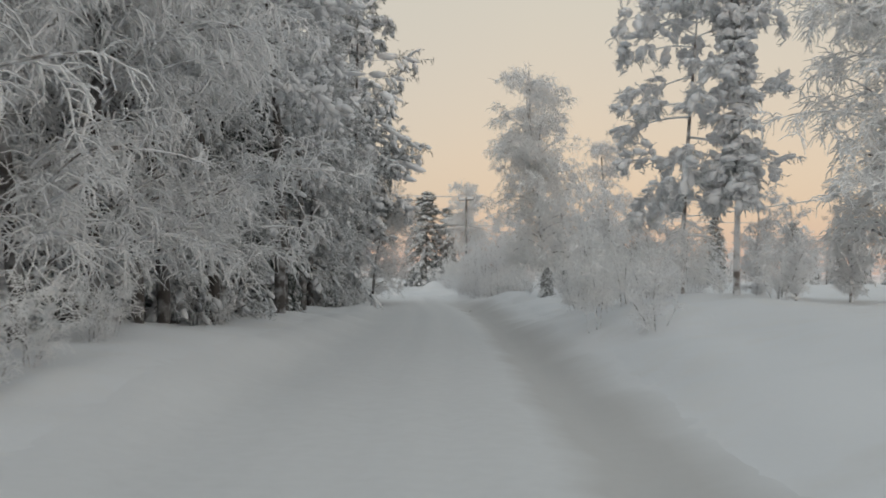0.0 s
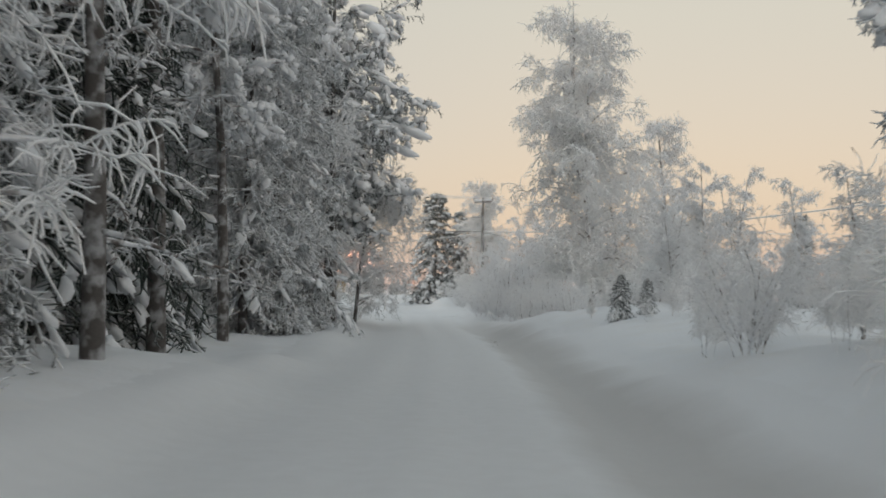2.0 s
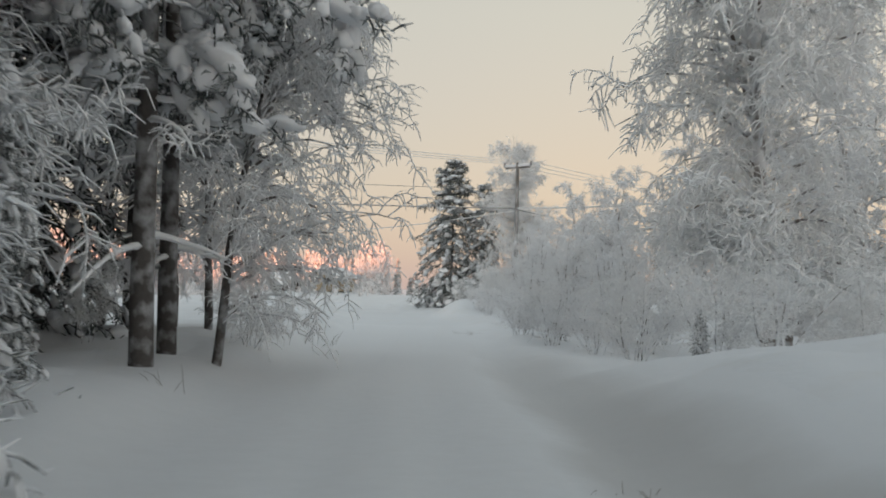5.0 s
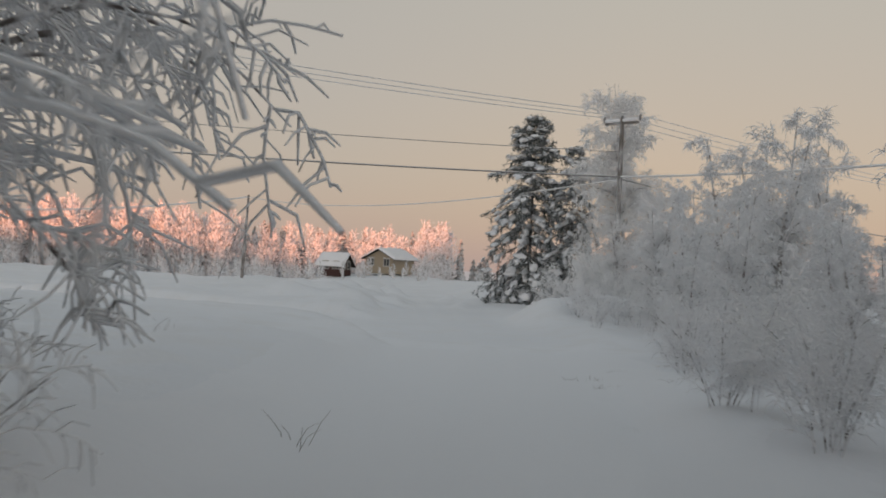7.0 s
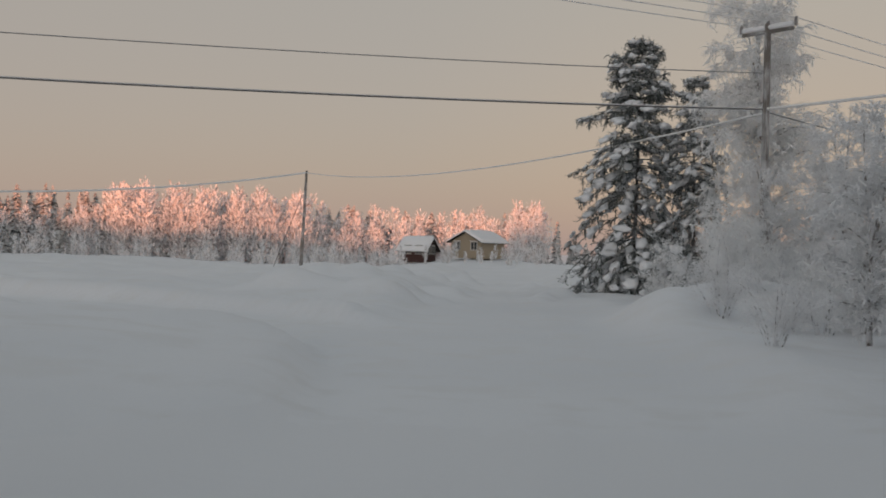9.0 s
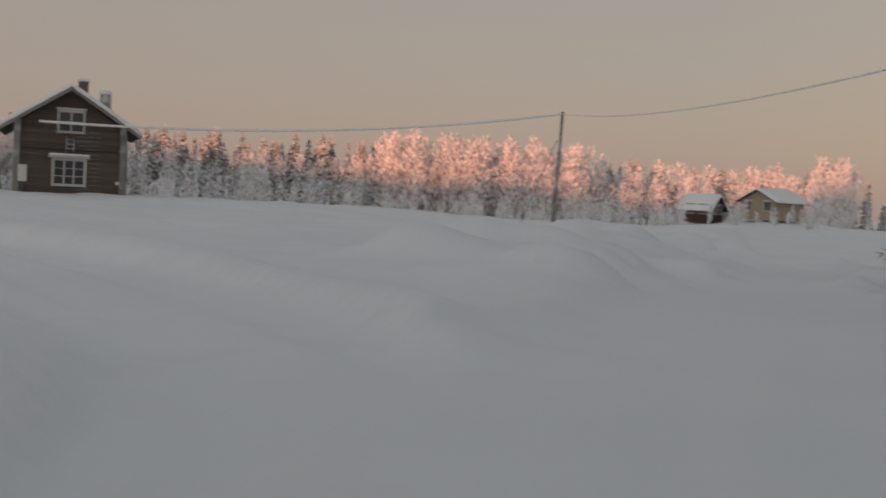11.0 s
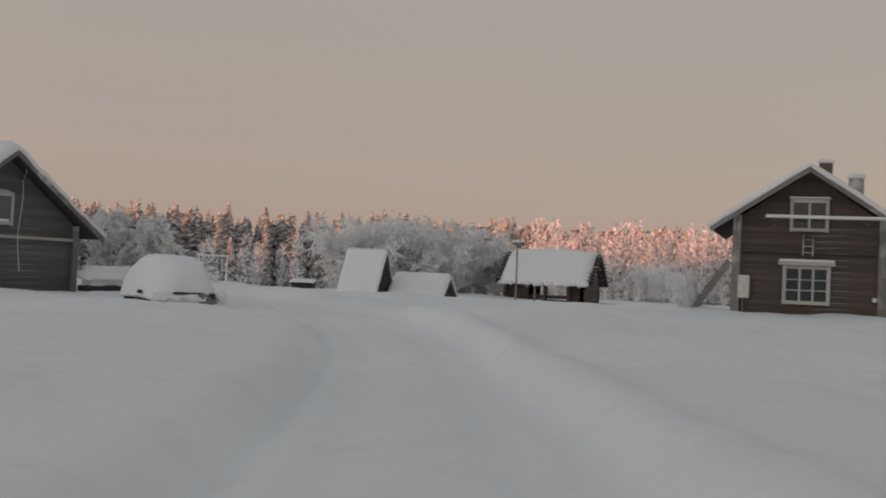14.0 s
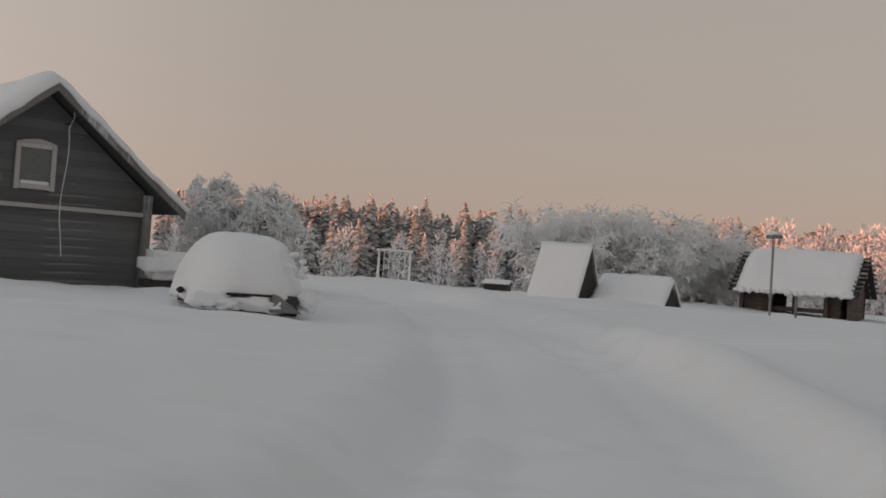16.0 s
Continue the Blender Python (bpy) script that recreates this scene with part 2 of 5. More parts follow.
def lumps(rng, bag, C, X, size, rough=0.22, fine=False):
    """Uneven soft lumps at C with their long axis along X; size (n, 3): half length, half width, half height."""
    base, tri = (BALL_V, BALL_T) if fine else (SMALL_V, SMALL_T)
    n = len(C)
    if n == 0:
        return
    X = unit(X)
    Y = unit(np.cross(np.array([0, 0, 1.0]), X) + 1e-6)
    Z = np.cross(X, Y)
    v = base[None] * (1 + rng.normal(0, rough, (n, len(base), 1)))
    v = v * size[:, None, :]
    w = C[:, None] + v[..., 0:1] * X[:, None] + v[..., 1:2] * Y[:, None] + v[..., 2:3] * Z[:, None]
    t = (tri[None] + (np.arange(n) * len(base))[:, None, None]).reshape(-1, 3)
    bag.add(w, None, t)


SHARD_V = np.array([(1, 0, 0), (-1, 0, 0), (0.1, 1, 0.3), (0.1, -1, 0.3), (0.0, 0.0, -1.0)])
SHARD_T = np.array([(0, 2, 3), (1, 3, 2), (0, 3, 4), (0, 4, 2), (1, 4, 3), (1, 2, 4)])


def sprays(rng, bag, C, X, size):
    """Small pointed sprays of twigs or needles for trees far off."""
    n = len(C)
    X = unit(X)
    Y = unit(np.cross(np.array([0, 0, 1.0]), X) + 1e-6)
    Z = np.cross(X, Y)
    v = SHARD_V[None] * (1 + rng.normal(0, 0.25, (n, 5, 1))) * size[:, None, :]
    w = C[:, None] + v[..., 0:1] * X[:, None] + v[..., 1:2] * Y[:, None] + v[..., 2:3] * Z[:, None]
    bag.add(w, None, (SHARD_T[None] + (np.arange(n) * 5)[:, None, None]).reshape(-1, 3))


# ---- the snow ground ----
ROAD = [(3.9, -80), (2.2, -30), (0.9, 2.8), (0.6, 10), (0.3, 17), (-0.05, 30), (-0.45, 40), (-0.9, 47), (-1.25, 51), (-1.9, 57), (-2.5, 66), (-3.4, 77), (-5.4, 88), (-7.4, 100), (-10, 115), (-14, 140), (-24, 190)]
TRACK = [(-3.6, 76.5), (-6.0, 83.5), (-8.6, 87), (-11.6, 89.3), (-16.6, 92.3), (-22.5, 95.6), (-29, 98.6), (-38, 102.6), (-46.5, 105), (-58, 107.5), (-72, 109)]


def dist_to(line, x, y):
    best = np.full(np.shape(x), 1e9)
    side = np.zeros(np.shape(x))
    for (x0, y0), (x1, y1) in zip(line[:-1], line[1:]):
        dx, dy = x1 - x0, y1 - y0
        ll = dx * dx + dy * dy
        t = np.clip(((x - x0) * dx + (y - y0) * dy) / ll, 0, 1)
        ex, ey = x - x0 - t * dx, y - y0 - t * dy
        d = np.hypot(ex, ey)
        s = np.sign(ex * dy - ey * dx)
        side = np.where(d < best, s, side)
        best = np.minimum(d, best)
    return best, side     # side +1: to the right of the way along the line


def smooth(e0, e1, v):
    t = np.clip((v - e0) / (e1 - e0), 0, 1)
    return t * t * (3 - 2 * t)


_rng = np.random.default_rng(5)
WAVES = [(s, _rng.uniform(0, 6.28), _rng.uniform(0, 6.28), _rng.uniform(0, 3.14), a) for s, a in
         ((31, .10), (23, .08), (13, .06), (9, .05), (6.1, .04), (4.3, .03), (2.7, .02), (1.9, .015), (1.3, .012)) for _ in range(2)]
HEAPS = [(-3.2, 90.6, 3.0, 0.75), (-1.0, 93.5, 2.5, 0.7), (-5.4, 96.5, 2.2, 0.35), (-11.5, 99, 2.4, 0.12), (-14.5, 104, 2.6, 0.12), (-8.5, 108, 3.0, 0.3),
         (-16.5, 112, 2.2, 0.5), (-3.9, 64.2, 2.2, 0.22), (-6.6, 66.5, 2.5, 0.18), (-49.5, 121.5, 4.0, 0.2), (-47, 101.5, 2.0, 0.15), (-13, 95, 1.5, 0.12), (-30, 206, 13, 1.9), (-0.5, 96, 4, 0.4), (-74, 124, 15, -0.22), (-58.5, 96.5, 7, -0.34)]
_hr = np.random.default_rng(8)
CLODS = []
for _ in range(46):     # broken ploughed snow
    _hy = _hr.uniform(96, 122)
    CLODS.append((_hr.uniform(-15, -6.5) + 0.05 * (110 - _hy), _hy, _hr.uniform(0.5, 1.3), _hr.uniform(0.12, 0.42)))


def ground_z(x, y):
    x, y = np.asarray(x, float), np.asarray(y, float)
    d1, s1 = dist_to(ROAD, x, y)
    d2, s2 = dist_to(TRACK, x, y)
    base = np.full(x.shape, 0.38)
    right = (s1 > 0) & (y < 110)
    rise = 0.10 - 0.26 * smooth(50, 58, y) + 0.50 * smooth(2.4, 6.4, d1) * (1 - smooth(46, 60, y)) - 0.10 * smooth(2.6, 4.5, d1) * smooth(52, 60, y) + 0.3 * smooth(10, 40, d1)
    base = base + np.where(right, rise, 0.10 * smooth(3, 9, d1) * (y < 66))
    base = base + 0.06 * smooth(64, 72, y) * (1 - right)
    wave = sum(a * np.sin((x * math.cos(c) + y * math.sin(c)) * 6.28 / s + p + 1.7 * np.sin((y * math.cos(c) - x * math.sin(c)) * 6.28 / (s * 1.7) + q)) for s, p, q, c, a in WAVES)
    base = base + 0.8 * wave
    for hx, hy, r, h in HEAPS:
        k = np.hypot(x - hx, y - hy) / r
        base = base + h * np.exp(-k * k * 1.6)
    base = base * (1 - 0.42 * (1 - smooth(2.0, 6.5, d2)) * smooth(0.5, 4, d1))
    wob = 0.18 * np.sin(y * 0.9 + 0.7 * np.sin(y * 0.37)) + 0.1 * np.sin(y * 2.3 + x)
    hw = np.interp(y, [0, 20, 45, 70, 90], [1.7, 1.55, 1.3, 1.4, 1.7])
    e1 = smooth(0, np.where(s1 > 0, 1.9, 2.3), d1 - hw - 0.45 * (s1 > 0) * (y < 66) + wob * 0.5)
    e2 = smooth(np.where(s2 > 0, 1.35, 1.45), np.where(s2 > 0, 2.05, 2.2), d2 + 0.1 * np.sin(x * 0.55) + 0.05 * np.sin(x * 1.3))
    lip = (0.16 - 0.13 * (s1 > 0)) * np.exp(-((d1 - hw - 1.0) / 0.5) ** 2) + (0.24 * (s2 > 0)) * np.exp(-((d2 - 2.05) / 0.55) ** 2) * (d1 > 3)
    rut = -0.09 * np.exp(-((d1 - hw - 0.35) / 0.35) ** 2) * (s1 > 0) * (y < 70) - 0.03 * np.exp(-((d1 - 0.45) / 0.2) ** 2) - 0.06 * np.exp(-((d2 - 0.75) / 0.18) ** 2) * (d1 > 2.5) - 0.09 * np.exp(-((d2 - 1.45) / 0.2) ** 2) * (d1 > 2.5) * (s2 < 0)
    z = (base + lip) * np.minimum(e1, e2) + (rut + 0.10 * wave) * (1 - np.minimum(e1, e2))
    for hx, hy, r, h in CLODS:
        k = np.hypot(x - hx, y - hy) / r
        z = z + h * np.exp(-k ** 4 * 2.5) * smooth(0.7, 1.6, d1)
    z = z - 0.40 * smooth(-45, -34, x) * smooth(88, 106, y) * smooth(3.5, 8, d1) * (s1 < 0)
    far = np.hypot(x + 15, y - 90)
    z = z - 1.2 * smooth(60, 150, far) * (y > 40) - 0.7 * smooth(58, 95, far) * smooth(-88, -64, x) * (1 - smooth(-40, -27, x)) * (y > 100)
    w, u = 0.139 * x + 0.990 * y, 0.990 * x - 0.139 * y      # towards the sun, and across
    # Unseen hill added towards the sun, its height tuned to shade the near ground.
    shade_hill = 1 - smooth(-125, -60, w + 4 * np.sin(u * 0.05))
    shade_crest = np.interp(u, [-220, -180, -165, -144, -112, -80, -58], [12.4, 13.0, 17.5, 23.2, 23.0, 23.4, 25.0])
    return z + shade_hill * (shade_crest + 1.3 * np.sin(x * 0.31) * np.sin(y * 0.23))


def lines(lo, hi, step, far):
    mid = np.arange(lo, hi + step / 2, step)
    out, s = [], step
    v = 0.0
    while v < far:
        s *= 1.22
        v += s
        out.append(v)
    out = np.array(out)
    return np.concatenate([(lo - out)[::-1], mid, hi + out])


def build_ground():
    gx = lines(-72, -9, 0.45, 2600)
    gx = np.concatenate([gx[gx < -50], np.arange(-50, -14, 0.2), np.arange(-14, -9, 0.33)])
    near = np.arange(-9, 6, 0.22)
    tail = lines(6, 30, 0.6, 2600)
    gx = np.concatenate([gx, near, tail[tail >= 6]])
    gy = lines(-6, 130, 0.42, 2600)
    gy = np.concatenate([gy[gy < 88], np.arange(88, 108, 0.2), gy[gy >= 108]])
    X, Y = np.meshgrid(gx, gy)
    V = np.stack([X, Y, ground_z(X, Y)], -1).reshape(-1, 3)
    idx = np.arange(X.size).reshape(X.shape)
    q = np.stack([idx[:-1, :-1], idx[:-1, 1:], idx[1:, 1:], idx[1:, :-1]], -1).reshape(-1, 4)
    ob = part_of("ground", V, [q], M_GROUND, None)
    tagged(ob, "untouched deep snow over ground with a ploughed lane and yard track", "snow ground", kind="structure")


build_ground()


def lane_material():
    """Packed snow, greyed along one wheel line and the foot of the bank beside it by sanded wear and painted shade."""
    m, nt, b = material("packed_snow", 0.7)
    uv = nt.nodes.new("ShaderNodeUVMap")
    sep = nt.nodes.new("ShaderNodeSeparateXYZ")
    nt.links.new(uv.outputs[0], sep.inputs[0])
    n = noise_tex(nt, 0.5, 5)
    fine = noise_tex(nt, 5.0, 6)
    u = times(nt, sep.outputs["X"], times(nt, times(nt, n, 0.5, "SUBTRACT"), 0.10), "ADD")
    wear_shade = ramp(nt, u, [(0.0, (0, 0, 0)), (0.668, (0.0, 0.0, 0.0)), (0.718, (1, 1, 1)), (0.80, (1, 1, 1)), (0.875, (0, 0, 0))])
    col = mix(nt, fine, (0.69, 0.695, 0.705), (0.765, 0.773, 0.79))
    side = ramp(nt, sep.outputs["X"], [(0.07, (1, 1, 1)), (0.24, (0, 0, 0)), (0.82, (0, 0, 0)), (0.90, (1, 1, 1))])
    col = mix(nt, side, col, (0.79, 0.80, 0.82))
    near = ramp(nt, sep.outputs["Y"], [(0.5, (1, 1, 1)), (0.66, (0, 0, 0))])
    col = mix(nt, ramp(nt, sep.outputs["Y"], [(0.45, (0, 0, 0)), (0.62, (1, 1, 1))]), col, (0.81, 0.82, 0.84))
    # This grey holds sanded wear and the bank's shade in one colour.
    col = mix(nt, times(nt, times(nt, wear_shade, near), 0.62), col, (0.50, 0.485, 0.47))
    nt.links.new(col, b.inputs["Base Color"])
    bump(nt, b, fine, 0.3, 0.02)
    return m


def build_lane():
    ys = np.arange(-20, 80.1, 0.5)
    line = np.array(ROAD, float)
    cx = np.interp(ys, line[:, 1], line[:, 0])
    wide = np.interp(ys, [0, 12, 28, 60], [2.9, 2.95, 3.5, 3.2])     # to the foot of the bank
    us = np.linspace(0, 1, 33)
    across = -3.3 + us[None] * (wide + 3.3)[:, None]
    X = cx[:, None] + across
    Y = np.repeat(ys[:, None], len(us), 1)
    Z = ground_z(X, Y) + 0.068 * np.clip(np.minimum(us / 0.16, (1 - us) / 0.1), 0, 1)[None] - 0.018 - 0.08 * smooth(72, 80, Y)
    idx = np.arange(X.size).reshape(X.shape)
    q = np.stack([idx[:-1, :-1], idx[:-1, 1:], idx[1:, 1:], idx[1:, :-1]], -1).reshape(-1, 4)
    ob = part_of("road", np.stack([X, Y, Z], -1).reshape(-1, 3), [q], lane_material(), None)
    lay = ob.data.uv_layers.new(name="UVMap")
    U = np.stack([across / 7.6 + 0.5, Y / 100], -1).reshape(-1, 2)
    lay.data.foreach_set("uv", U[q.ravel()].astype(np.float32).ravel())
    tagged(ob, "narrow snow-packed lane with one grey wheel line of wear and painted shade", "snow road", kind="structure")


build_lane()


def gz(x, y):
    return float(ground_z(np.array([x]), np.array([y]))[0])


# ---- trees ----
def empty(name, label, category, group="", kind=""):
    return tagged(new(name), label, category, group, kind)


def stuff(ob):
    return tagged(ob, kind="stuff")


def birch(seed, h=12.0, spread=0.30, twigs=14, low=0.16, label="tall birch with frost-white drooping twigs in deep snow", name="birch_tree", limbs=34, thick=0.013, fall=1.15, twig=0.5, subs=8, mat=None, lean=0.02, bias=0.0, bark=None, el0=0.45, leaders=1, wood=None):
    """A frosted birch; lean tips the trunk towards +x, bias gathers the limbs on that side."""
    rng = np.random.default_rng(seed)
    top = empty(name, label, "tree", "frosted trees")
    trunk = grow(rng, np.array([[0, 0, -0.3]]), np.array([[lean, 0.02, 1]]), [h * (0.98 if fall < 2 else 0.84)], 12, -0.2 if lean < 0.1 else 0.25, 0.035)
    tb, lb, wb = Bag(), Bag(), Bag()
    tubes(tb, trunk, h * 0.0115 * (1 - np.linspace(0, 1, 12)[None]) ** 0.8 + 0.012, 7)
    for k in range(leaders - 1):
        i0 = 4 + k
        side = grow(rng, trunk[:, i0], np.array([[math.cos(2.5 * k + 0.4) * 0.32, math.sin(2.5 * k + 0.4) * 0.32, 1]]), [h * (0.93 - i0 / 11) * 0.98], 12, -0.35, 0.03)
        tubes(tb, side, h * 0.006 * (1 - np.linspace(0, 1, 12)[None]) ** 0.8 + 0.01, 6)
        trunk = np.concatenate([trunk, side])
    s = np.sort(rng.uniform(low, 0.97, limbs))
    stem = np.where(s > 0.42, rng.integers(0, len(trunk), limbs), 0)
    pos = np.where(stem > 0, (s - 0.42) / 0.58, s) * 11
    i = np.minimum(pos.astype(int), 10)
    start = trunk[stem, i] + (trunk[stem, i + 1] - trunk[stem, i]) * (pos - i)[:, None]
    az = rng.normal(0, bias, limbs) if bias else rng.uniform(0, 6.28, limbs) + np.arange(limbs) * 2.4
    el = rng.uniform(el0, el0 + 0.5, limbs) + 0.25 * s
    way = np.stack([np.cos(az) * np.cos(el), np.sin(az) * np.cos(el), np.sin(el)], -1)
    shape = np.sin(np.clip((s - low * 0.5) / (1 - low * 0.5), 0, 1) ** 0.75 * np.pi) ** 0.7
    L = h * spread * (0.35 + 0.65 * shape) * rng.uniform(0.75, 1.2, limbs)
    limb = grow(rng, start, way, L, 8, fall, 0.08)
    tubes(lb, limb, (0.006 * h * 0.5 * (1 - s) + 0.016)[:, None] * (1 - 0.75 * np.linspace(0, 1, 8)[None]), 4)
    p, d, t, which = sprout(rng, limb, subs, 0.1, 1.0, 0.75, 0.1)
    sub = grow(rng, p, d, L[which] * rng.uniform(0.16, 0.42, len(p)), 5, 1.5, 0.17)
    tubes(wb, sub, np.full((len(p), 1), thick * 1.15) * np.linspace(1.1, 0.75, 5)[None], 3)
    p2, d2, _, w2 = sprout(rng, sub, twigs, 0.08, 1.0, 0.85, -0.05)
    tw = grow(rng, p2, d2, twig * rng.uniform(0.2, 1.0, len(p2)) ** 1.3 * (0.5 + h / 20), 3, 1.5, 0.3)
    tubes(wb, tw, np.full((len(p2), 1), thick) * np.array([[0.95, 0.95, 0.55]]) * rng.uniform(0.7, 1.25, (len(p2), 1)), 3)
    tb.part("trunk", bark or M_BARK, top, "dark bark crusted with frost")
    stuff(lb.part("branchwork", wood or M_LIMB, top))
    stuff(wb.part("crown", mat or M_TWIG, top, "frost-white hanging twigs"))
    return top


def spruce(seed, h=9.5, wide=0.19, load=1.0, label="snow-laden dark green spruce standing in deep snow", name="spruce_tree", low=0.05, fine=False, needles=None, lump=1.0, bulge=0.8, per=16, bark=None, sprigs=0, whorl=6, long=1.0, flat=1.0):
    """A spruce in tiers of boughs; sprigs is the number of side shoots on each twig."""
    rng = np.random.default_rng(seed)
    top = empty(name, label, "tree", "snow-laden conifers")
    tb, nb, sb = Bag(), Bag(), Bag()
    trunk = grow(rng, np.array([[0, 0, -0.3]]), np.array([[0, 0, 1.0]]), [h + 0.2], 8, 0, 0.01)
    tubes(tb, trunk, h * 0.012 * (1 - 0.93 * np.linspace(0, 1, 8)[None]), 7)
    tiers = int(h * 2.3)
    z = np.repeat(np.linspace(low * h, h * 0.97, tiers), whorl)
    n = len(z)
    z = z + rng.uniform(-0.15, 0.15, n)
    az = np.arange(n) * 2.399 + rng.uniform(-0.3, 0.3, n)
    frac = 1 - z / h
    L = (h * wide * np.clip(frac, 0, 1) ** bulge + 0.25) * rng.uniform(0.7, 1.2, n)
    el = 0.55 - 0.95 * np.clip(frac * 1.4, 0, 1)
    way = np.stack([np.cos(az) * np.cos(el), np.sin(az) * np.cos(el), np.sin(el)], -1)
    start = np.stack([0 * z, 0 * z, z], -1)
    bough = grow(rng, start, way, L, 6, 0.75, 0.06)
    tubes(nb, bough, np.full((n, 1), 0.03) * np.linspace(1, 0.5, 6)[None], 3)
    p, d, t, w = sprout(rng, bough, per, 0.2, 1.0, 0.85, -0.35)
    tw = grow(rng, p, d, long * rng.uniform(0.16, 0.42, len(p)) * (0.6 + 0.05 * h) * np.clip(L[w] / 0.9, 0.4, 1), 3, 0.9, 0.12)
    if sprigs:
        tubes(nb, tw, np.full((len(p), 1), 0.017) * np.array([[1, 0.9, 0.5]]), 3)
        p3, d3, _, _ = sprout(rng, tw, sprigs, 0.1, 1.0, 0.8, -0.15)
        sp = grow(rng, p3, d3, rng.uniform(0.07, 0.19, len(p3)), 2, 0.0, 0.1)
        tubes(nb, sp, np.full((len(p3), 1), 0.015) * np.array([[1.0, 0.45]]), 3)
    else:
        tubes(nb, tw, np.full((len(p), 1), 0.026) * np.array([[1, 0.9, 0.25]]), 3)
    for at, kw, kh in ((1.6, 0.075, 0.05), (2.5, 0.085, 0.055), (3.3, 0.095, 0.06), (4.1, 0.10, 0.065), (4.8, 0.09, 0.07)):
        keep = rng.uniform(0, 1, n) < 0.7 * load
        i0 = int(at)
        a, b = bough[keep, i0], bough[keep, i0 + 1]
        ln = np.linalg.norm(b - a, axis=1)
        m = len(ln)
        side = unit(np.cross(b - a, np.array([0, 0, 1.0]))) * rng.normal(0, 0.10, (m, 1)) * (0.5 + at / 5)
        c = a + (b - a) * (at - i0) + side + np.array([0, 0, 0.045]) + rng.normal(0, 0.03, (m, 3))
        tilt = (b - a) + np.array([0, 0, -1.0]) * (ln * rng.uniform(0.0, 0.7, m))[:, None] + side
        size = np.stack([np.minimum(ln * rng.uniform(0.3, 0.7, m), 0.19 if at < 4 else 0.1) + 0.05, lump * kw * rng.uniform(0.6, 1.8, m) + 0.04 * ln, flat * (lump * kh * rng.uniform(0.7, 1.5, m) + 0.02 * ln)], -1)
        lumps(rng, sb, c, tilt, size, 0.26 if fine else 0.2, fine)
    tb.part("trunk", bark or M_BARK, top)
    stuff(nb.part("foliage", needles or M_NEEDLE, top, "dark green needles under snow"))
    stuff(sb.part("snow_load", M_SNOW_LOAD, top, "white snow lying on the boughs"))
    return top


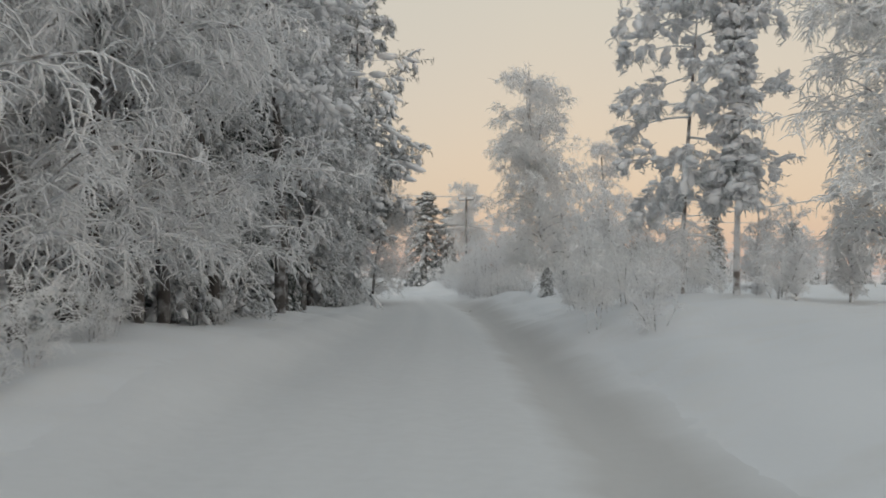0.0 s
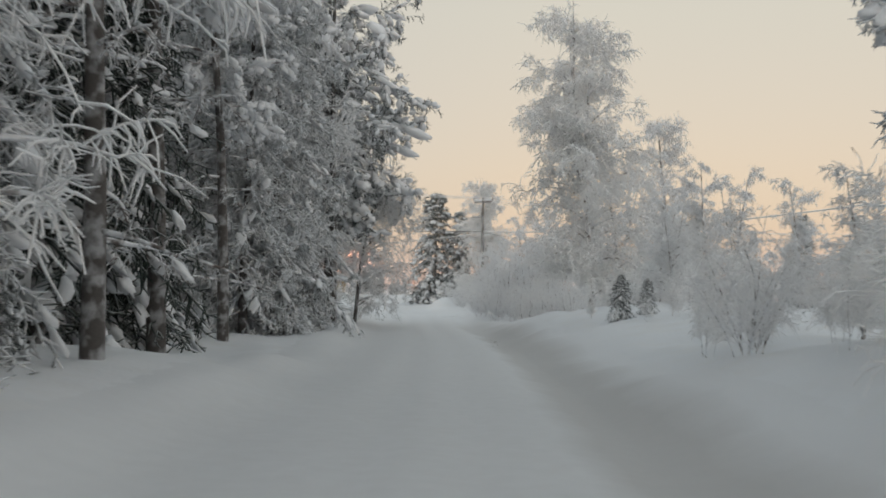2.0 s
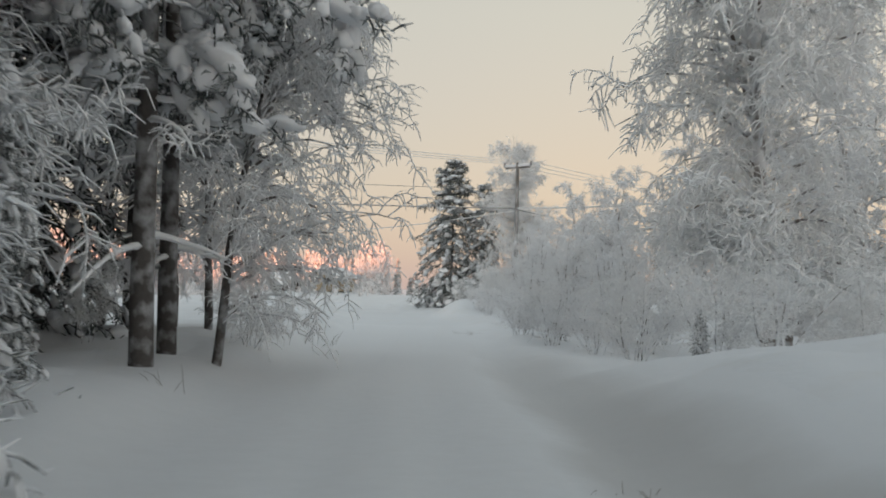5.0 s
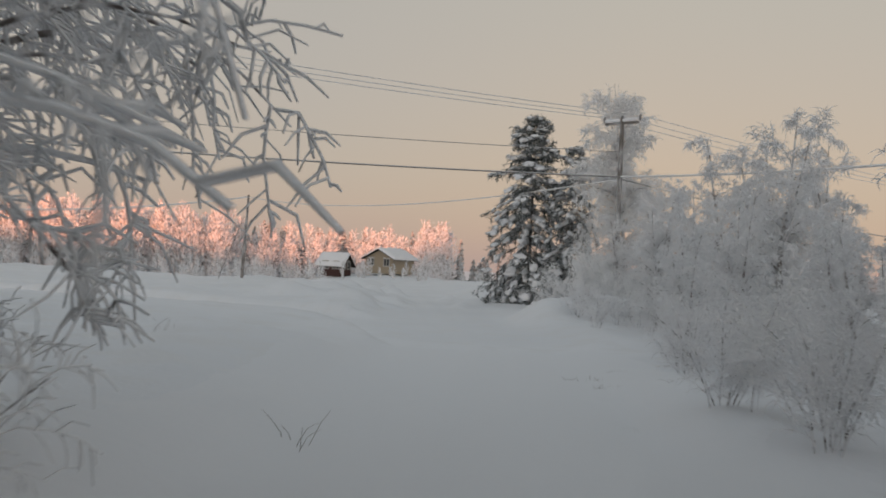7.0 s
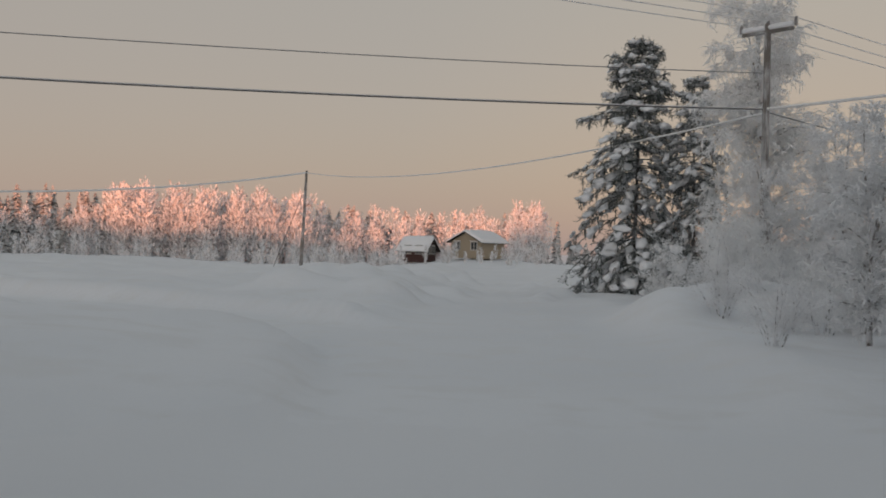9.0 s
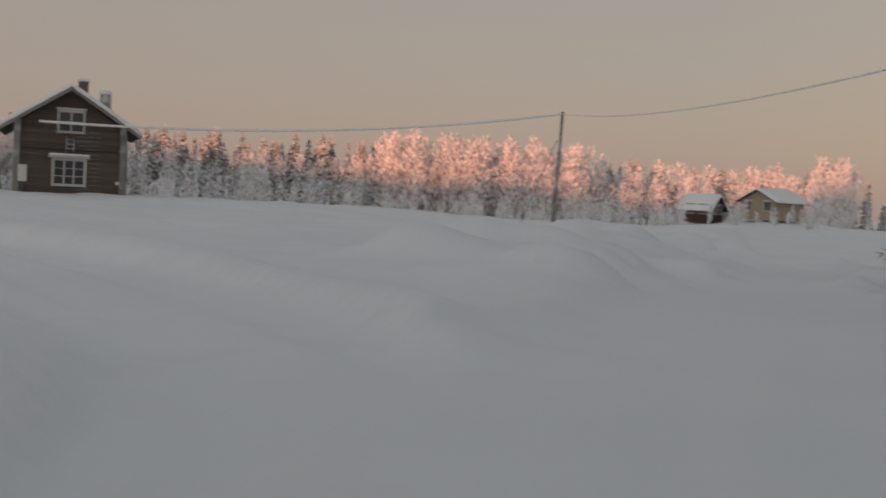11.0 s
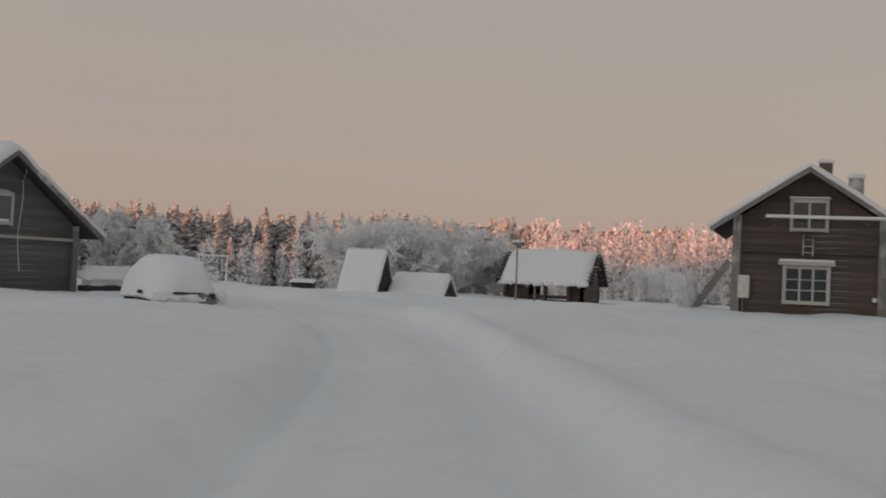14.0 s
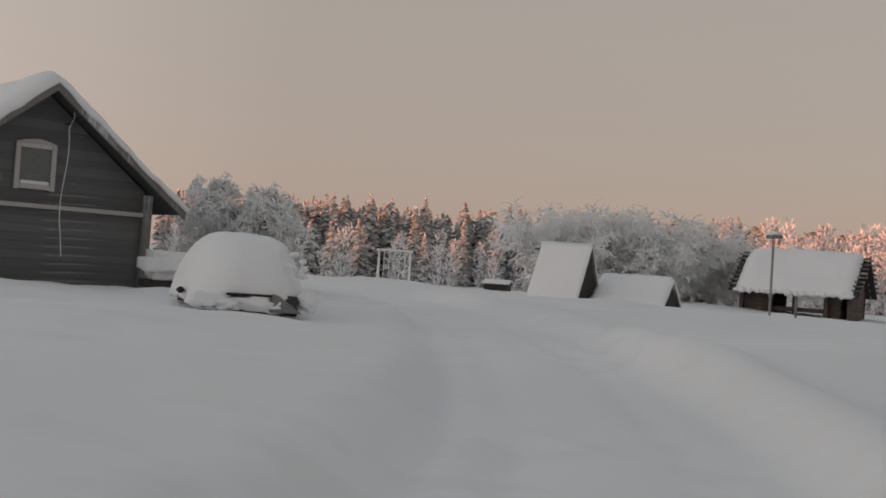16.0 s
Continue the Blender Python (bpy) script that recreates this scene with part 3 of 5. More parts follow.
def pine(seed, h=15.0, bare=0.32, label="tall pine with dark trunk and frosted branches", name="pine_tree", spread=0.2, clumps=1.0, limbs=40, needles=None, fall=0.6, stout=0.0088, plaster=1.0, bark=None, wood=None, heavy=0.0, first=0.1):
    """A pine; heavy adds long cushions of snow along its live limbs."""
    rng = np.random.default_rng(seed)
    top = empty(name, label, "tree", "snow-laden conifers")
    tb, lb, nb, sb = Bag(), Bag(), Bag(), Bag()
    trunk = grow(rng, np.array([[0, 0, -0.3]]), np.array([[0.01, 0.015, 1.0]]), [h], 12, 0, 0.018)
    tubes(tb, trunk, h * stout * (1 - 0.85 * np.linspace(0, 1, 12)[None]), 8)
    s = np.sort(rng.uniform(first, 0.98, limbs))
    pos = s * 11
    i = np.minimum(pos.astype(int), 10)
    start = trunk[0, i] + (trunk[0, i + 1] - trunk[0, i]) * (pos - i)[:, None]
    az = np.arange(limbs) * 2.399 + rng.uniform(-0.4, 0.4, limbs)
    el = -0.15 + 0.5 * s + rng.uniform(-0.15, 0.15, limbs)
    way = np.stack([np.cos(az) * np.cos(el), np.sin(az) * np.cos(el), np.sin(el)], -1)
    live = s > bare
    L = h * spread * np.where(live, 0.5 + 0.5 * np.sin((s - bare) / (1 - bare) * 3.0), 0.45) * rng.uniform(0.7, 1.2, limbs)
    limb = grow(rng, start, way, L, 7, fall, 0.09)
    tubes(lb, limb, (0.035 * (1.1 - s) + 0.012)[:, None] * np.linspace(1, 0.4, 7)[None], 4)
    p, d, t, w = sprout(rng, limb, 9, 0.2, 1.0, 0.8, 0.0)
    keep = live[w] | (rng.uniform(0, 1, len(p)) < 0.6)
    p, d, w = p[keep], d[keep], w[keep]
    sub = grow(rng, p, d, L[w] * rng.uniform(0.15, 0.35, len(p)), 4, 1.0, 0.14)
    tubes(lb, sub, np.full((len(p), 1), 0.014) * np.array([[1, 0.9, 0.8, 0.6]]), 3)
    p2, d2, _, w2 = sprout(rng, sub, 9, 0.2, 1.0, 0.9, -0.1)
    tw = grow(rng, p2, d2, rng.uniform(0.1, 0.32, len(p2)), 3, 1.0, 0.18)
    green = live[w][w2]
    some = green | (rng.uniform(0, 1, len(green)) < 0.6)
    tw, green = tw[some], green[some]
    tubes(lb, tw[~green], np.full(((~green).sum(), 1), 0.011) * np.array([[1, 0.9, 0.5]]), 3)
    tubes(nb, tw[green], np.full((green.sum(), 1), 0.017) * np.array([[0.9, 1.0, 0.4]]), 3)
    p3, d3, _, _ = sprout(rng, tw[green], 2, 0.3, 1.0, 0.75, 0.1)
    sp = grow(rng, p3, d3, rng.uniform(0.06, 0.15, len(p3)), 2, 0.0, 0.1)
    tubes(nb, sp, np.full((len(p3), 1), 0.014) * np.array([[1.0, 0.4]]), 3)
    ends = sub[live[w]]
    ends = ends[rng.uniform(0, 1, len(ends)) < 0.75 * clumps]
    for along in (1, 2):
        c = ends[:, along] + np.array([0, 0, 0.045]) + rng.normal(0, 0.03, (len(ends), 3))
        m = len(c)
        size = np.stack([rng.uniform(0.08, 0.2, m), rng.uniform(0.06, 0.13, m), rng.uniform(0.045, 0.085, m)], -1) * plaster
        lumps(rng, sb, c, ends[:, along + 1] - ends[:, along - 1], size, 0.15, True)
    if heavy:
        for i0 in (3, 4, 5):
            take = live & (rng.uniform(0, 1, limbs) < heavy)
            c = limb[take, i0] + np.array([0, 0, 0.07]) + rng.normal(0, 0.05, (take.sum(), 3))
            m = len(c)
            size = np.stack([L[take] * rng.uniform(0.10, 0.2, m), rng.uniform(0.12, 0.28, m), rng.uniform(0.08, 0.16, m)], -1)
            lumps(rng, sb, c, limb[take, i0 + 1] - limb[take, i0 - 1], size, 0.13, True)
    tb.part("trunk", bark or M_BARK, top, "scaly trunk with frost")
    stuff(lb.part("branchwork", wood or M_TWIG, top))
    stuff(nb.part("foliage", needles or M_NEEDLE, top))
    stuff(sb.part("snow_load", M_SNOW_LOAD, top))
    return top


def scrub(seed, h=2.2, stems=7, label="leafless frost-covered thicket rising from snow", name="frosted_shrub", lean=0.35, per=8, mat=None, thick=0.013, twig=6, wood=None):
    rng = np.random.default_rng(seed)
    top = empty(name, label, "shrub", "frosted shrubs")
    lb, wb = Bag(), Bag()
    az = rng.uniform(0, 6.28, stems)
    rr = rng.uniform(0, 0.35, stems) * h * 0.3
    start = np.stack([np.cos(az) * rr, np.sin(az) * rr, np.full(stems, -0.15)], -1)
    way = np.stack([np.cos(az) * lean, np.sin(az) * lean, np.ones(stems)], -1) + rng.normal(0, 0.12, (stems, 3))
    st = grow(rng, start, way, h * rng.uniform(0.6, 1.1, stems), 7, 0.35, 0.09)
    tubes(lb, st, np.full((stems, 1), 0.010 + 0.003 * h) * np.linspace(1, 0.45, 7)[None], 4)
    p, d, t, w = sprout(rng, st, per, 0.15, 1.0, 0.65, 0.25)
    sub = grow(rng, p, d, h * rng.uniform(0.15, 0.36, len(p)), 5, 1.0, 0.14)
    tubes(wb, sub, np.full((len(p), 1), thick) * np.linspace(1.1, 0.7, 5)[None], 3)
    p2, d2, _, _ = sprout(rng, sub, twig, 0.15, 1.0, 0.75, 0.0)
    tw = grow(rng, p2, d2, h * rng.uniform(0.06, 0.16, len(p2)), 3, 1.2, 0.15)
    tubes(wb, tw, np.full((len(p2), 1), thick) * np.array([[0.9, 0.85, 0.6]]), 3)
    stuff(lb.part("branchwork", wood or M_LIMB, top))
    stuff(wb.part("crown", mat or M_SCRUB, top))
    return top


def place(proto, x, y, turn=0.0, scale=1.0, sink=0.0):
    """The proto itself the first time, a copy after that."""
    m = pose(x, y, gz(x, y) - sink, 0, 0, turn) @ Matrix.Scale(scale, 4)
    if proto.name in USED:
        return copy_thing(proto, m)
    USED.add(proto.name)
    proto.matrix_basis = m
    return proto


USED = set()
BIG_BIRCH = birch(11, 12.2, 0.22, 16, 0.1, limbs=112, thick=0.0155, mat=M_HOAR, fall=1.5, subs=11, leaders=3, bark=M_PALE_BARK)
BIRCH_B = birch(12, 10.5, 0.2, 13, 0.2, limbs=46, thick=0.014)
BIRCH_C = birch(13, 9.3, 0.26, 15, 0.1, limbs=62, thick=0.0115, subs=9, label="frosted birch with arching white branches at the snowy wood edge")
BIRCH_D = birch(14, 7.5, 0.22, 14, 0.1, limbs=50, thick=0.014, subs=8, leaders=2, bark=M_PALE_BARK, label="dense frosted birch with snow-white drooping twigs on the bank")
SPRUCE_A = spruce(21, 9.0, 0.41, 1.0, label="dark green spruce heaped with snow beside a ploughed snow bank", fine=True, needles=M_NEEDLE_GREEN, lump=1.5, flat=0.6, bulge=0.72, per=24, sprigs=5, whorl=7, long=1.15)
SPRUCE_B = spruce(22, 7.0, 0.24, 0.95, needles=M_NEEDLE_MID, lump=0.75, per=18, sprigs=4, fine=True)
SPRUCE_DARK = spruce(27, 9.0, 0.2, 0.7, needles=M_NEEDLE_DARK, lump=0.95, flat=0.6, fine=True, per=18, sprigs=3, label="dark spruce deep in the wood with heaped snow")
SPRUCE_C = spruce(23, 12.0, 0.15, 1.0, per=22, label="tall spruce with snow-weighted drooping boughs")
SPRUCE_SLIM = spruce(24, 8.0, 0.075, 1.33, lump=1.1, bark=M_PALE_BARK, label="slim spruce thickly plastered with snow", low=0.32, needles=M_NEEDLE_WHITE, fine=True)
PINE_A = pine(31, 14.0, 0.4, wood=M_LIMB, clumps=1.3, plaster=1.35, heavy=0.4, stout=0.0118, limbs=48, fall=0.3)
PINE_B = pine(32, 9.0, 0.25, spread=0.27, clumps=1.33, plaster=1.15, bark=M_PALE_BARK, wood=M_HOAR, label="young pine with snow-plastered spreading branches", limbs=50, needles=M_NEEDLE_WHITE)
SPRUCE_F = spruce(26, 8.8, 0.2, 0.6, needles=M_NEEDLE, lump=0.6, flat=0.75, per=24, sprigs=6, fine=True, label="tall frosted spruce with drooping grey boughs at the lane")
SHRUB_A = scrub(41, 2.4, 8, per=13, mat=M_HOAR, thick=0.010, twig=9)
SHRUB_B = scrub(42, 1.6, 6, per=10, thick=0.009, twig=8)
SAPLING = scrub(43, 4.0, 3, label="slender frosted sapling in snow", name="frosted_sapling", lean=0.14, per=30, mat=M_HOAR, thick=0.013, twig=11)
THICKET = scrub(44, 3.2, 12, label="dense grey frosted thicket on the lane's snow bank", lean=0.3, per=11, thick=0.0105, twig=8)

BIRCH_LITE = birch(15, 8.0, 0.22, 5, 0.08, limbs=24, thick=0.03, subs=6, twig=0.8)
SPRUCE_LITE = spruce(25, 10.5, 0.16, 0.9, label="spruce in the inner wood, dusted with snow", per=7, needles=M_NEEDLE_DARK)
PINE_EDGE = pine(34, 13.0, 0.25, label="dark-trunked pine with frosted boughs reaching over the lane", spread=0.225, clumps=1.2, limbs=62, plaster=1.2, stout=0.0112, needles=M_NEEDLE_MID, heavy=0.6, fall=0.8)
PINE_POLE = pine(35, 9.5, 0.62, label="thin dark pine with frosted dead lower branches", spread=0.17, clumps=0.8, limbs=60, stout=0.0085, needles=M_NEEDLE_MID, wood=M_LIMB, fall=0.5, first=0.05)
ARCH_BIRCH = birch(16, 6.8, 0.42, 13, 0.22, limbs=44, thick=0.012, fall=1.7, label="frosted birch whose long limbs arch over the lane")
LEANING_BIRCH = birch(18, 5.4, 0.40, 10, 0.16, limbs=46, thick=0.0095, fall=1.05, twig=0.42, subs=9, lean=0.12, bias=0.7, mat=M_SCRUB, el0=0.3, label="leaning leafless birch whose frosted limbs bow over the lane")

rnd = np.random.default_rng(77)
# right side of the lane
place(BIG_BIRCH, 4.45, 61.5, 100)
place(BIRCH_B, 9.2, 72.6, 80, 0.95)
place(BIRCH_D, 6.0, 66.5, 20, 1.0)
place(PINE_B, 5.9, 29.5, 10, 0.95)
place(SPRUCE_SLIM, 6.9, 28.3, 0, 0.93)
place(BIG_BIRCH, 9.7, 25.8, 200, 0.95)
place(SPRUCE_A, -4.0, 107.6, 0, 1.0, 0.1)
place(SPRUCE_B, -2.0, 106.0, 40, 1.05, 0.1)
place(SPRUCE_A, 3.6, 44.5, 70, 0.13, 0.1)
place(SPRUCE_A, 4.3, 45.2, 200, 0.105, 0.1)
place(BIG_BIRCH, 0.3, 103.2, 70, 0.8)
place(BIRCH_D, 2.6, 89.5, 15, 0.84)
place(BIRCH_D, 1.2, 94.5, 140, 0.62)
for x, y, s in ((3.4, 84, .85), (6.0, 78, .95), (4.6, 92, .8), (7.5, 98, .95), (2.6, 97, .7)):
    place(BIRCH_D, x, y, rnd.uniform(0, 360), s)
for x, y, s in ((11.3, 74, .42), (19, 68, .6), (22, 60, .55), (3.4, 62.5, .16), (16, 75, .7)):
    place(SPRUCE_B, x, y, rnd.uniform(0, 360), s, 0.15)
BANK_NEAR = ((3.4, 24.7, 2, 0.45), (4.2, 22.4, 1, 0.8), (6.8, 24.3, 1, 1.0), (4.3, 28.0, 0, 0.75), (3.6, 31.5, 3, 0.5), (4.4, 34.5, 3, 0.6), (5.2, 38.0, 2, 0.8), (6.6, 33, 3, 0.7), (5.0, 26.2, 3, 0.5), (5.3, 31, 1, 1.0), (7.5, 36, 1, 0.8), (9, 40, 0, 0.8))
BANK_FAR = ((6.2, 42, 3, 0.7), (4.6, 43.5, 2, 0.6), (5.6, 47, 2, 0.7), (6.8, 52, 2, 0.9), (4.6, 49.5, 0, 0.55), (3.2, 55.5, 0, 0.8), (2.9, 58.2, 0, 0.9), (1.9, 60.0, 0, 0.9), (1.5, 63.5, 3, 0.9), (1.0, 66.8, 3, 0.8), (2.6, 64.6, 3, 1.0), (3.2, 58.5, 2, 0.7), (4.9, 57.5, 2, 0.75), (5.5, 61, 2, 0.9))
for x, y, k, s in BANK_NEAR + BANK_FAR:
    place((SHRUB_A, SHRUB_B, SAPLING, THICKET)[k], x, y, rnd.uniform(0, 360), s)
for x, y, turn, s in ((5.4, 48.6, 20, .42), (6.6, 50.2, 110, .55), (7.9, 52.5, 200, .6), (5.9, 54.0, 300, .5), (8.8, 48.4, 60, .5), (8.0, 68.0, 35, .95), (9.1, 66.4, 160, .75)):
    place(BIRCH_D, x, y, turn, s)
for x, y, turn, s in ((5.0, 51.4, 80, .7), (7.0, 47.4, 250, .8), (3.3, 43.4, 10, .2), (4.0, 43.0, 130, .28), (4.7, 43.2, 290, .3), (3.0, 45.6, 40, .3)):
    place(SAPLING, x, y, turn, s)
for x, y, s in ((0.6, 78.9, .42), (1.4, 76.4, .4), (1.9, 80.6, .5), (0.9, 82.6, .5), (2.6, 74.0, .4), (0.5, 86.3, .55), (2.9, 84.6, .7), (1.0, 90.2, .6), (-0.2, 97.6, .5), (0.9, 98.6, .55), (3.6, 79.0, .5), (0.3, 74.8, .3), (2.2, 71.0, .35)):
    place(BIRCH_D, x, y, rnd.uniform(0, 360), s)
for x, y, k, s in ((4.6, 25.0, 0, .6), (5.6, 27.4, 0, .8), (6.4, 30.6, 0, .8), (7.6, 27.0, 0, .7), (5.0, 32.6, 0, .75), (8.4, 30.0, 0, .8), (7.2, 24.6, 1, .28), (6.0, 34.8, 1, .36), (8.6, 33.5, 1, .45), (5.2, 29.0, 0, .6), (3.9, 27.2, 0, .5), (4.4, 30.4, 0, .6), (3.6, 34.0, 0, .6), (4.8, 36.4, 0, .7), (9.2, 27.6, 1, .36)):
    place((SAPLING, BIRCH_D)[k], x, y, rnd.uniform(0, 360), s)
for i in range(30):
    y = rnd.uniform(64, 101)
    edge = np.interp(y, [q for _, q in ROAD], [p for p, _ in ROAD]) + 2.5
    edge = edge + (1.5 if y > 84 else 0)
    k = (SHRUB_A, THICKET, SAPLING, THICKET)[rnd.integers(4)]
    place(k, edge + rnd.exponential(2.2), y, rnd.uniform(0, 360), rnd.uniform(0.6, 1.05))
place(ARCH_BIRCH, -5.3, 59.6, 60, 0.86)
place(LEANING_BIRCH, -3.95, 55.0, 0, 0.95)
for i in range(120):
    y = rnd.uniform(72, 138)
    x = rnd.uniform(8, 14 + 0.42 * y)
    place((BIRCH_LITE, BIRCH_LITE, SPRUCE_LITE, BIRCH_LITE)[rnd.integers(4)], x, y, rnd.uniform(0, 360), rnd.uniform(0.5, 0.9))

# the wood on the other side of the lane
rnd = np.random.default_rng(78)
EDGE_BIRCHES = [(-5.0, 20.5), (-6.1, 22.6), (-6.4, 18.8), (-6.2, 15.4), (-4.8, 22.2), (-6.0, 50.9), (-5.2, 14), (-6.3, 60.6), (-4.9, 24.2), (-4.5, 26.6), (-4.9, 17.4)]
SNOWY_SPRUCES = [(-7.0, 34.5), (-8.6, 43.0)]
EDGE_PINES = [(-3.8, 30.5), (-4.62, 35.6), (-4.95, 41.3), (-6.3, 58.6)]
TALL_SPRUCES = [(-5.4, 25.8)]
LANE_PINES = [(-4.45, 53.7), (-5.0, 56.4)]
LANE_SPRUCES = [(-5.1, 43.8), (-4.8, 46.2), (-5.3, 48.8), (-5.0, 28.2)]
DARK_SPRUCES = [(-6.6, 31.6), (-6.3, 38.3), (-5.9, 34.0), (-6.0, 36.6), (-7.4, 51.4), (-8.7, 55.9), (-7.7, 58.2), (-9.9, 53.2), (-11.4, 57.6)]
THIN_PINES = [(-6.9, 54.6), (-7.9, 56.8), (-7.1, 59.4), (-9.2, 58.4), (-8.3, 53.4), (-6.2, 52.4), (-10.2, 55.6), (-10.8, 60.2), (-9.4, 61.6)]
spots = [(x, y, k) for k, row in enumerate((EDGE_BIRCHES, SNOWY_SPRUCES, EDGE_PINES, TALL_SPRUCES, LANE_PINES, LANE_SPRUCES, DARK_SPRUCES, THIN_PINES)) for x, y in row]
for tries in range(1500):
    x, y = rnd.uniform(-24, -5.6), rnd.uniform(2, 60)
    if all((x - a) ** 2 + (y - b) ** 2 > (1.3 + 0.05 * abs(x + 5)) ** 2 * 2 for a, b, _ in spots):
        k = [.6, .15, .1, .15] if y < 22 else [.2, .35, .2, .25] if y < 44 else [.2, .2, .45, .15]
        spots.append((x, y, int(rnd.choice([0, 1, 2, 3], p=k))))
    if len(spots) > 120:
        break
for x, y, k in spots:
    proto = (BIRCH_C, SPRUCE_B, PINE_A, SPRUCE_C, PINE_EDGE, SPRUCE_F, SPRUCE_DARK, PINE_POLE)[k]
    if x < -7.2 and y > 22 and k in (1, 3):
        proto = SPRUCE_DARK
    if x < -9.5 and k < 4:
        proto = (BIRCH_LITE, SPRUCE_LITE, PINE_A, SPRUCE_LITE)[k]
    place(proto, x, y, rnd.uniform(0, 360), rnd.uniform(0.9, 1.1) if k == 4 else rnd.uniform(0.85, 1.2))
for x, y, k, s in ((-3.6, 13.5, 1, .8), (-4.0, 17.6, 1, .7), (-3.9, 15.4, 0, .6), (-4.3, 13.0, 0, .8), (-4.2, 19.0, 0, .6), (-4.2, 26, 1, .6), (-6.2, 38, 2, .7), (-4.3, 58.4, 0, .7), (-5.6, 61.5, 1, .8), (-6.4, 57, 2, .7)):
    place((SHRUB_A, SHRUB_B, SAPLING)[k], x, y, rnd.uniform(0, 360), s)
for i in range(46):
    place(SPRUCE_LITE, rnd.uniform(-44, -23), rnd.uniform(-6, 58), rnd.uniform(0, 360), rnd.uniform(0.9, 1.3))
for x, y, s in ((-4.4, 29.0, .3), (-6.3, 33.9, .3), (-6.2, 39.2, .25), (-4.2, 44.0, .32), (-4.3, 47.4, .4), (-4.5, 50.0, .3)):
    place(SPRUCE_B, x, y, rnd.uniform(0, 360), s, 0.1)
# ---- far woods ----
def far_woods(name, label, seed, kind, rows, mat):
    rng = np.random.default_rng(seed)
    bag = Bag()
    for yaw0, yaw1, r0, r1, count, h0, h1 in rows:
        for _ in range(count):
            a, r, h = radians(rng.uniform(yaw0, yaw1)), rng.uniform(r0, r1), rng.uniform(h0, h1)
            c = np.array([-15 - math.sin(a) * r, 90 + math.cos(a) * r, 0.0])
            c[2] = gz(c[0], c[1]) - 0.2
            slim = rng.uniform(0.75, 1.2)
            if kind == "conifer":
                n = 100
                u = np.sort(rng.uniform(0.03, 1, n) ** 0.85)
                rad = (1 - u) ** 0.7 * h * 0.17 * slim * rng.uniform(0.75, 1.15, n) + 0.12
                az = np.arange(n) * 2.4 + rng.uniform(-0.5, 0.5, n)
                out = np.stack([np.cos(az), np.sin(az)], -1)
                C = c + np.concatenate([out * (rad * 0.55)[:, None], (h * u - 0.2 * rad)[:, None]], 1)
                X = np.concatenate([out, rng.uniform(-0.75, -0.3, n)[:, None]], 1)
                size = np.stack([0.2 + rad * 0.52, 0.16 + rad * 0.30, 0.12 + rad * 0.14], -1) * rng.uniform(0.7, 1.25, (n, 1))
                tip = slice(n - 4, n)
                X[tip] = np.array([0.05, 0.0, 1.0])
                size[tip] = np.array([0.3, 0.14, 0.14])
            elif kind == "pine":
                n = 90
                u = rng.uniform(0.42, 1, n)
                rad = h * 0.2 * slim * np.sin(np.clip((u - 0.36) / 0.66, 0, 1) * 3.0) ** 0.7 * rng.uniform(0.2, 1.05, n)
                az = rng.uniform(0, 6.28, n)
                C = c + np.stack([np.cos(az) * rad, np.sin(az) * rad, h * u], -1)
                X = np.stack([np.cos(az), np.sin(az), rng.uniform(-0.3, 0.4, n)], -1)
                size = np.stack([rng.uniform(0.4, 0.85, n), rng.uniform(0.25, 0.5, n), rng.uniform(0.15, 0.3, n)], -1) * (h / 11)
                stem = np.linspace(0.02, 0.5, 7)
                C[:7] = c + np.stack([0 * stem, 0 * stem, h * stem], -1)
                X[:7], size[:7] = np.array([0.02, 0, 1.0]), np.array([h * 0.06, 0.14, 0.14])
            else:
                n = 240 if h > 5 else 90
                u = rng.uniform(0.03, 1, n)
                rad = h * 0.19 * slim * np.sin(np.clip(u, 0, 1) ** 0.8 * 2.85) ** 0.8 * rng.uniform(0.1, 1.1, n)
                az = rng.uniform(0, 6.28, n)
                C = c + np.stack([np.cos(az) * rad, np.sin(az) * rad, h * u * rng.uniform(0.93, 1.03, n)], -1)
                X = np.stack([np.cos(az) * 0.45, np.sin(az) * 0.45, rng.uniform(0.1, 1.3, n)], -1)
                size = np.stack([rng.uniform(0.2, 0.55, n), rng.uniform(0.07, 0.16, n), rng.uniform(0.06, 0.14, n)], -1) * (0.35 + h / 18)
            sprays(rng, bag, C, X, size)
    ob = bag.part(name, mat, None, "", False)
    tagged(ob, label, "far woods", kind="stuff")


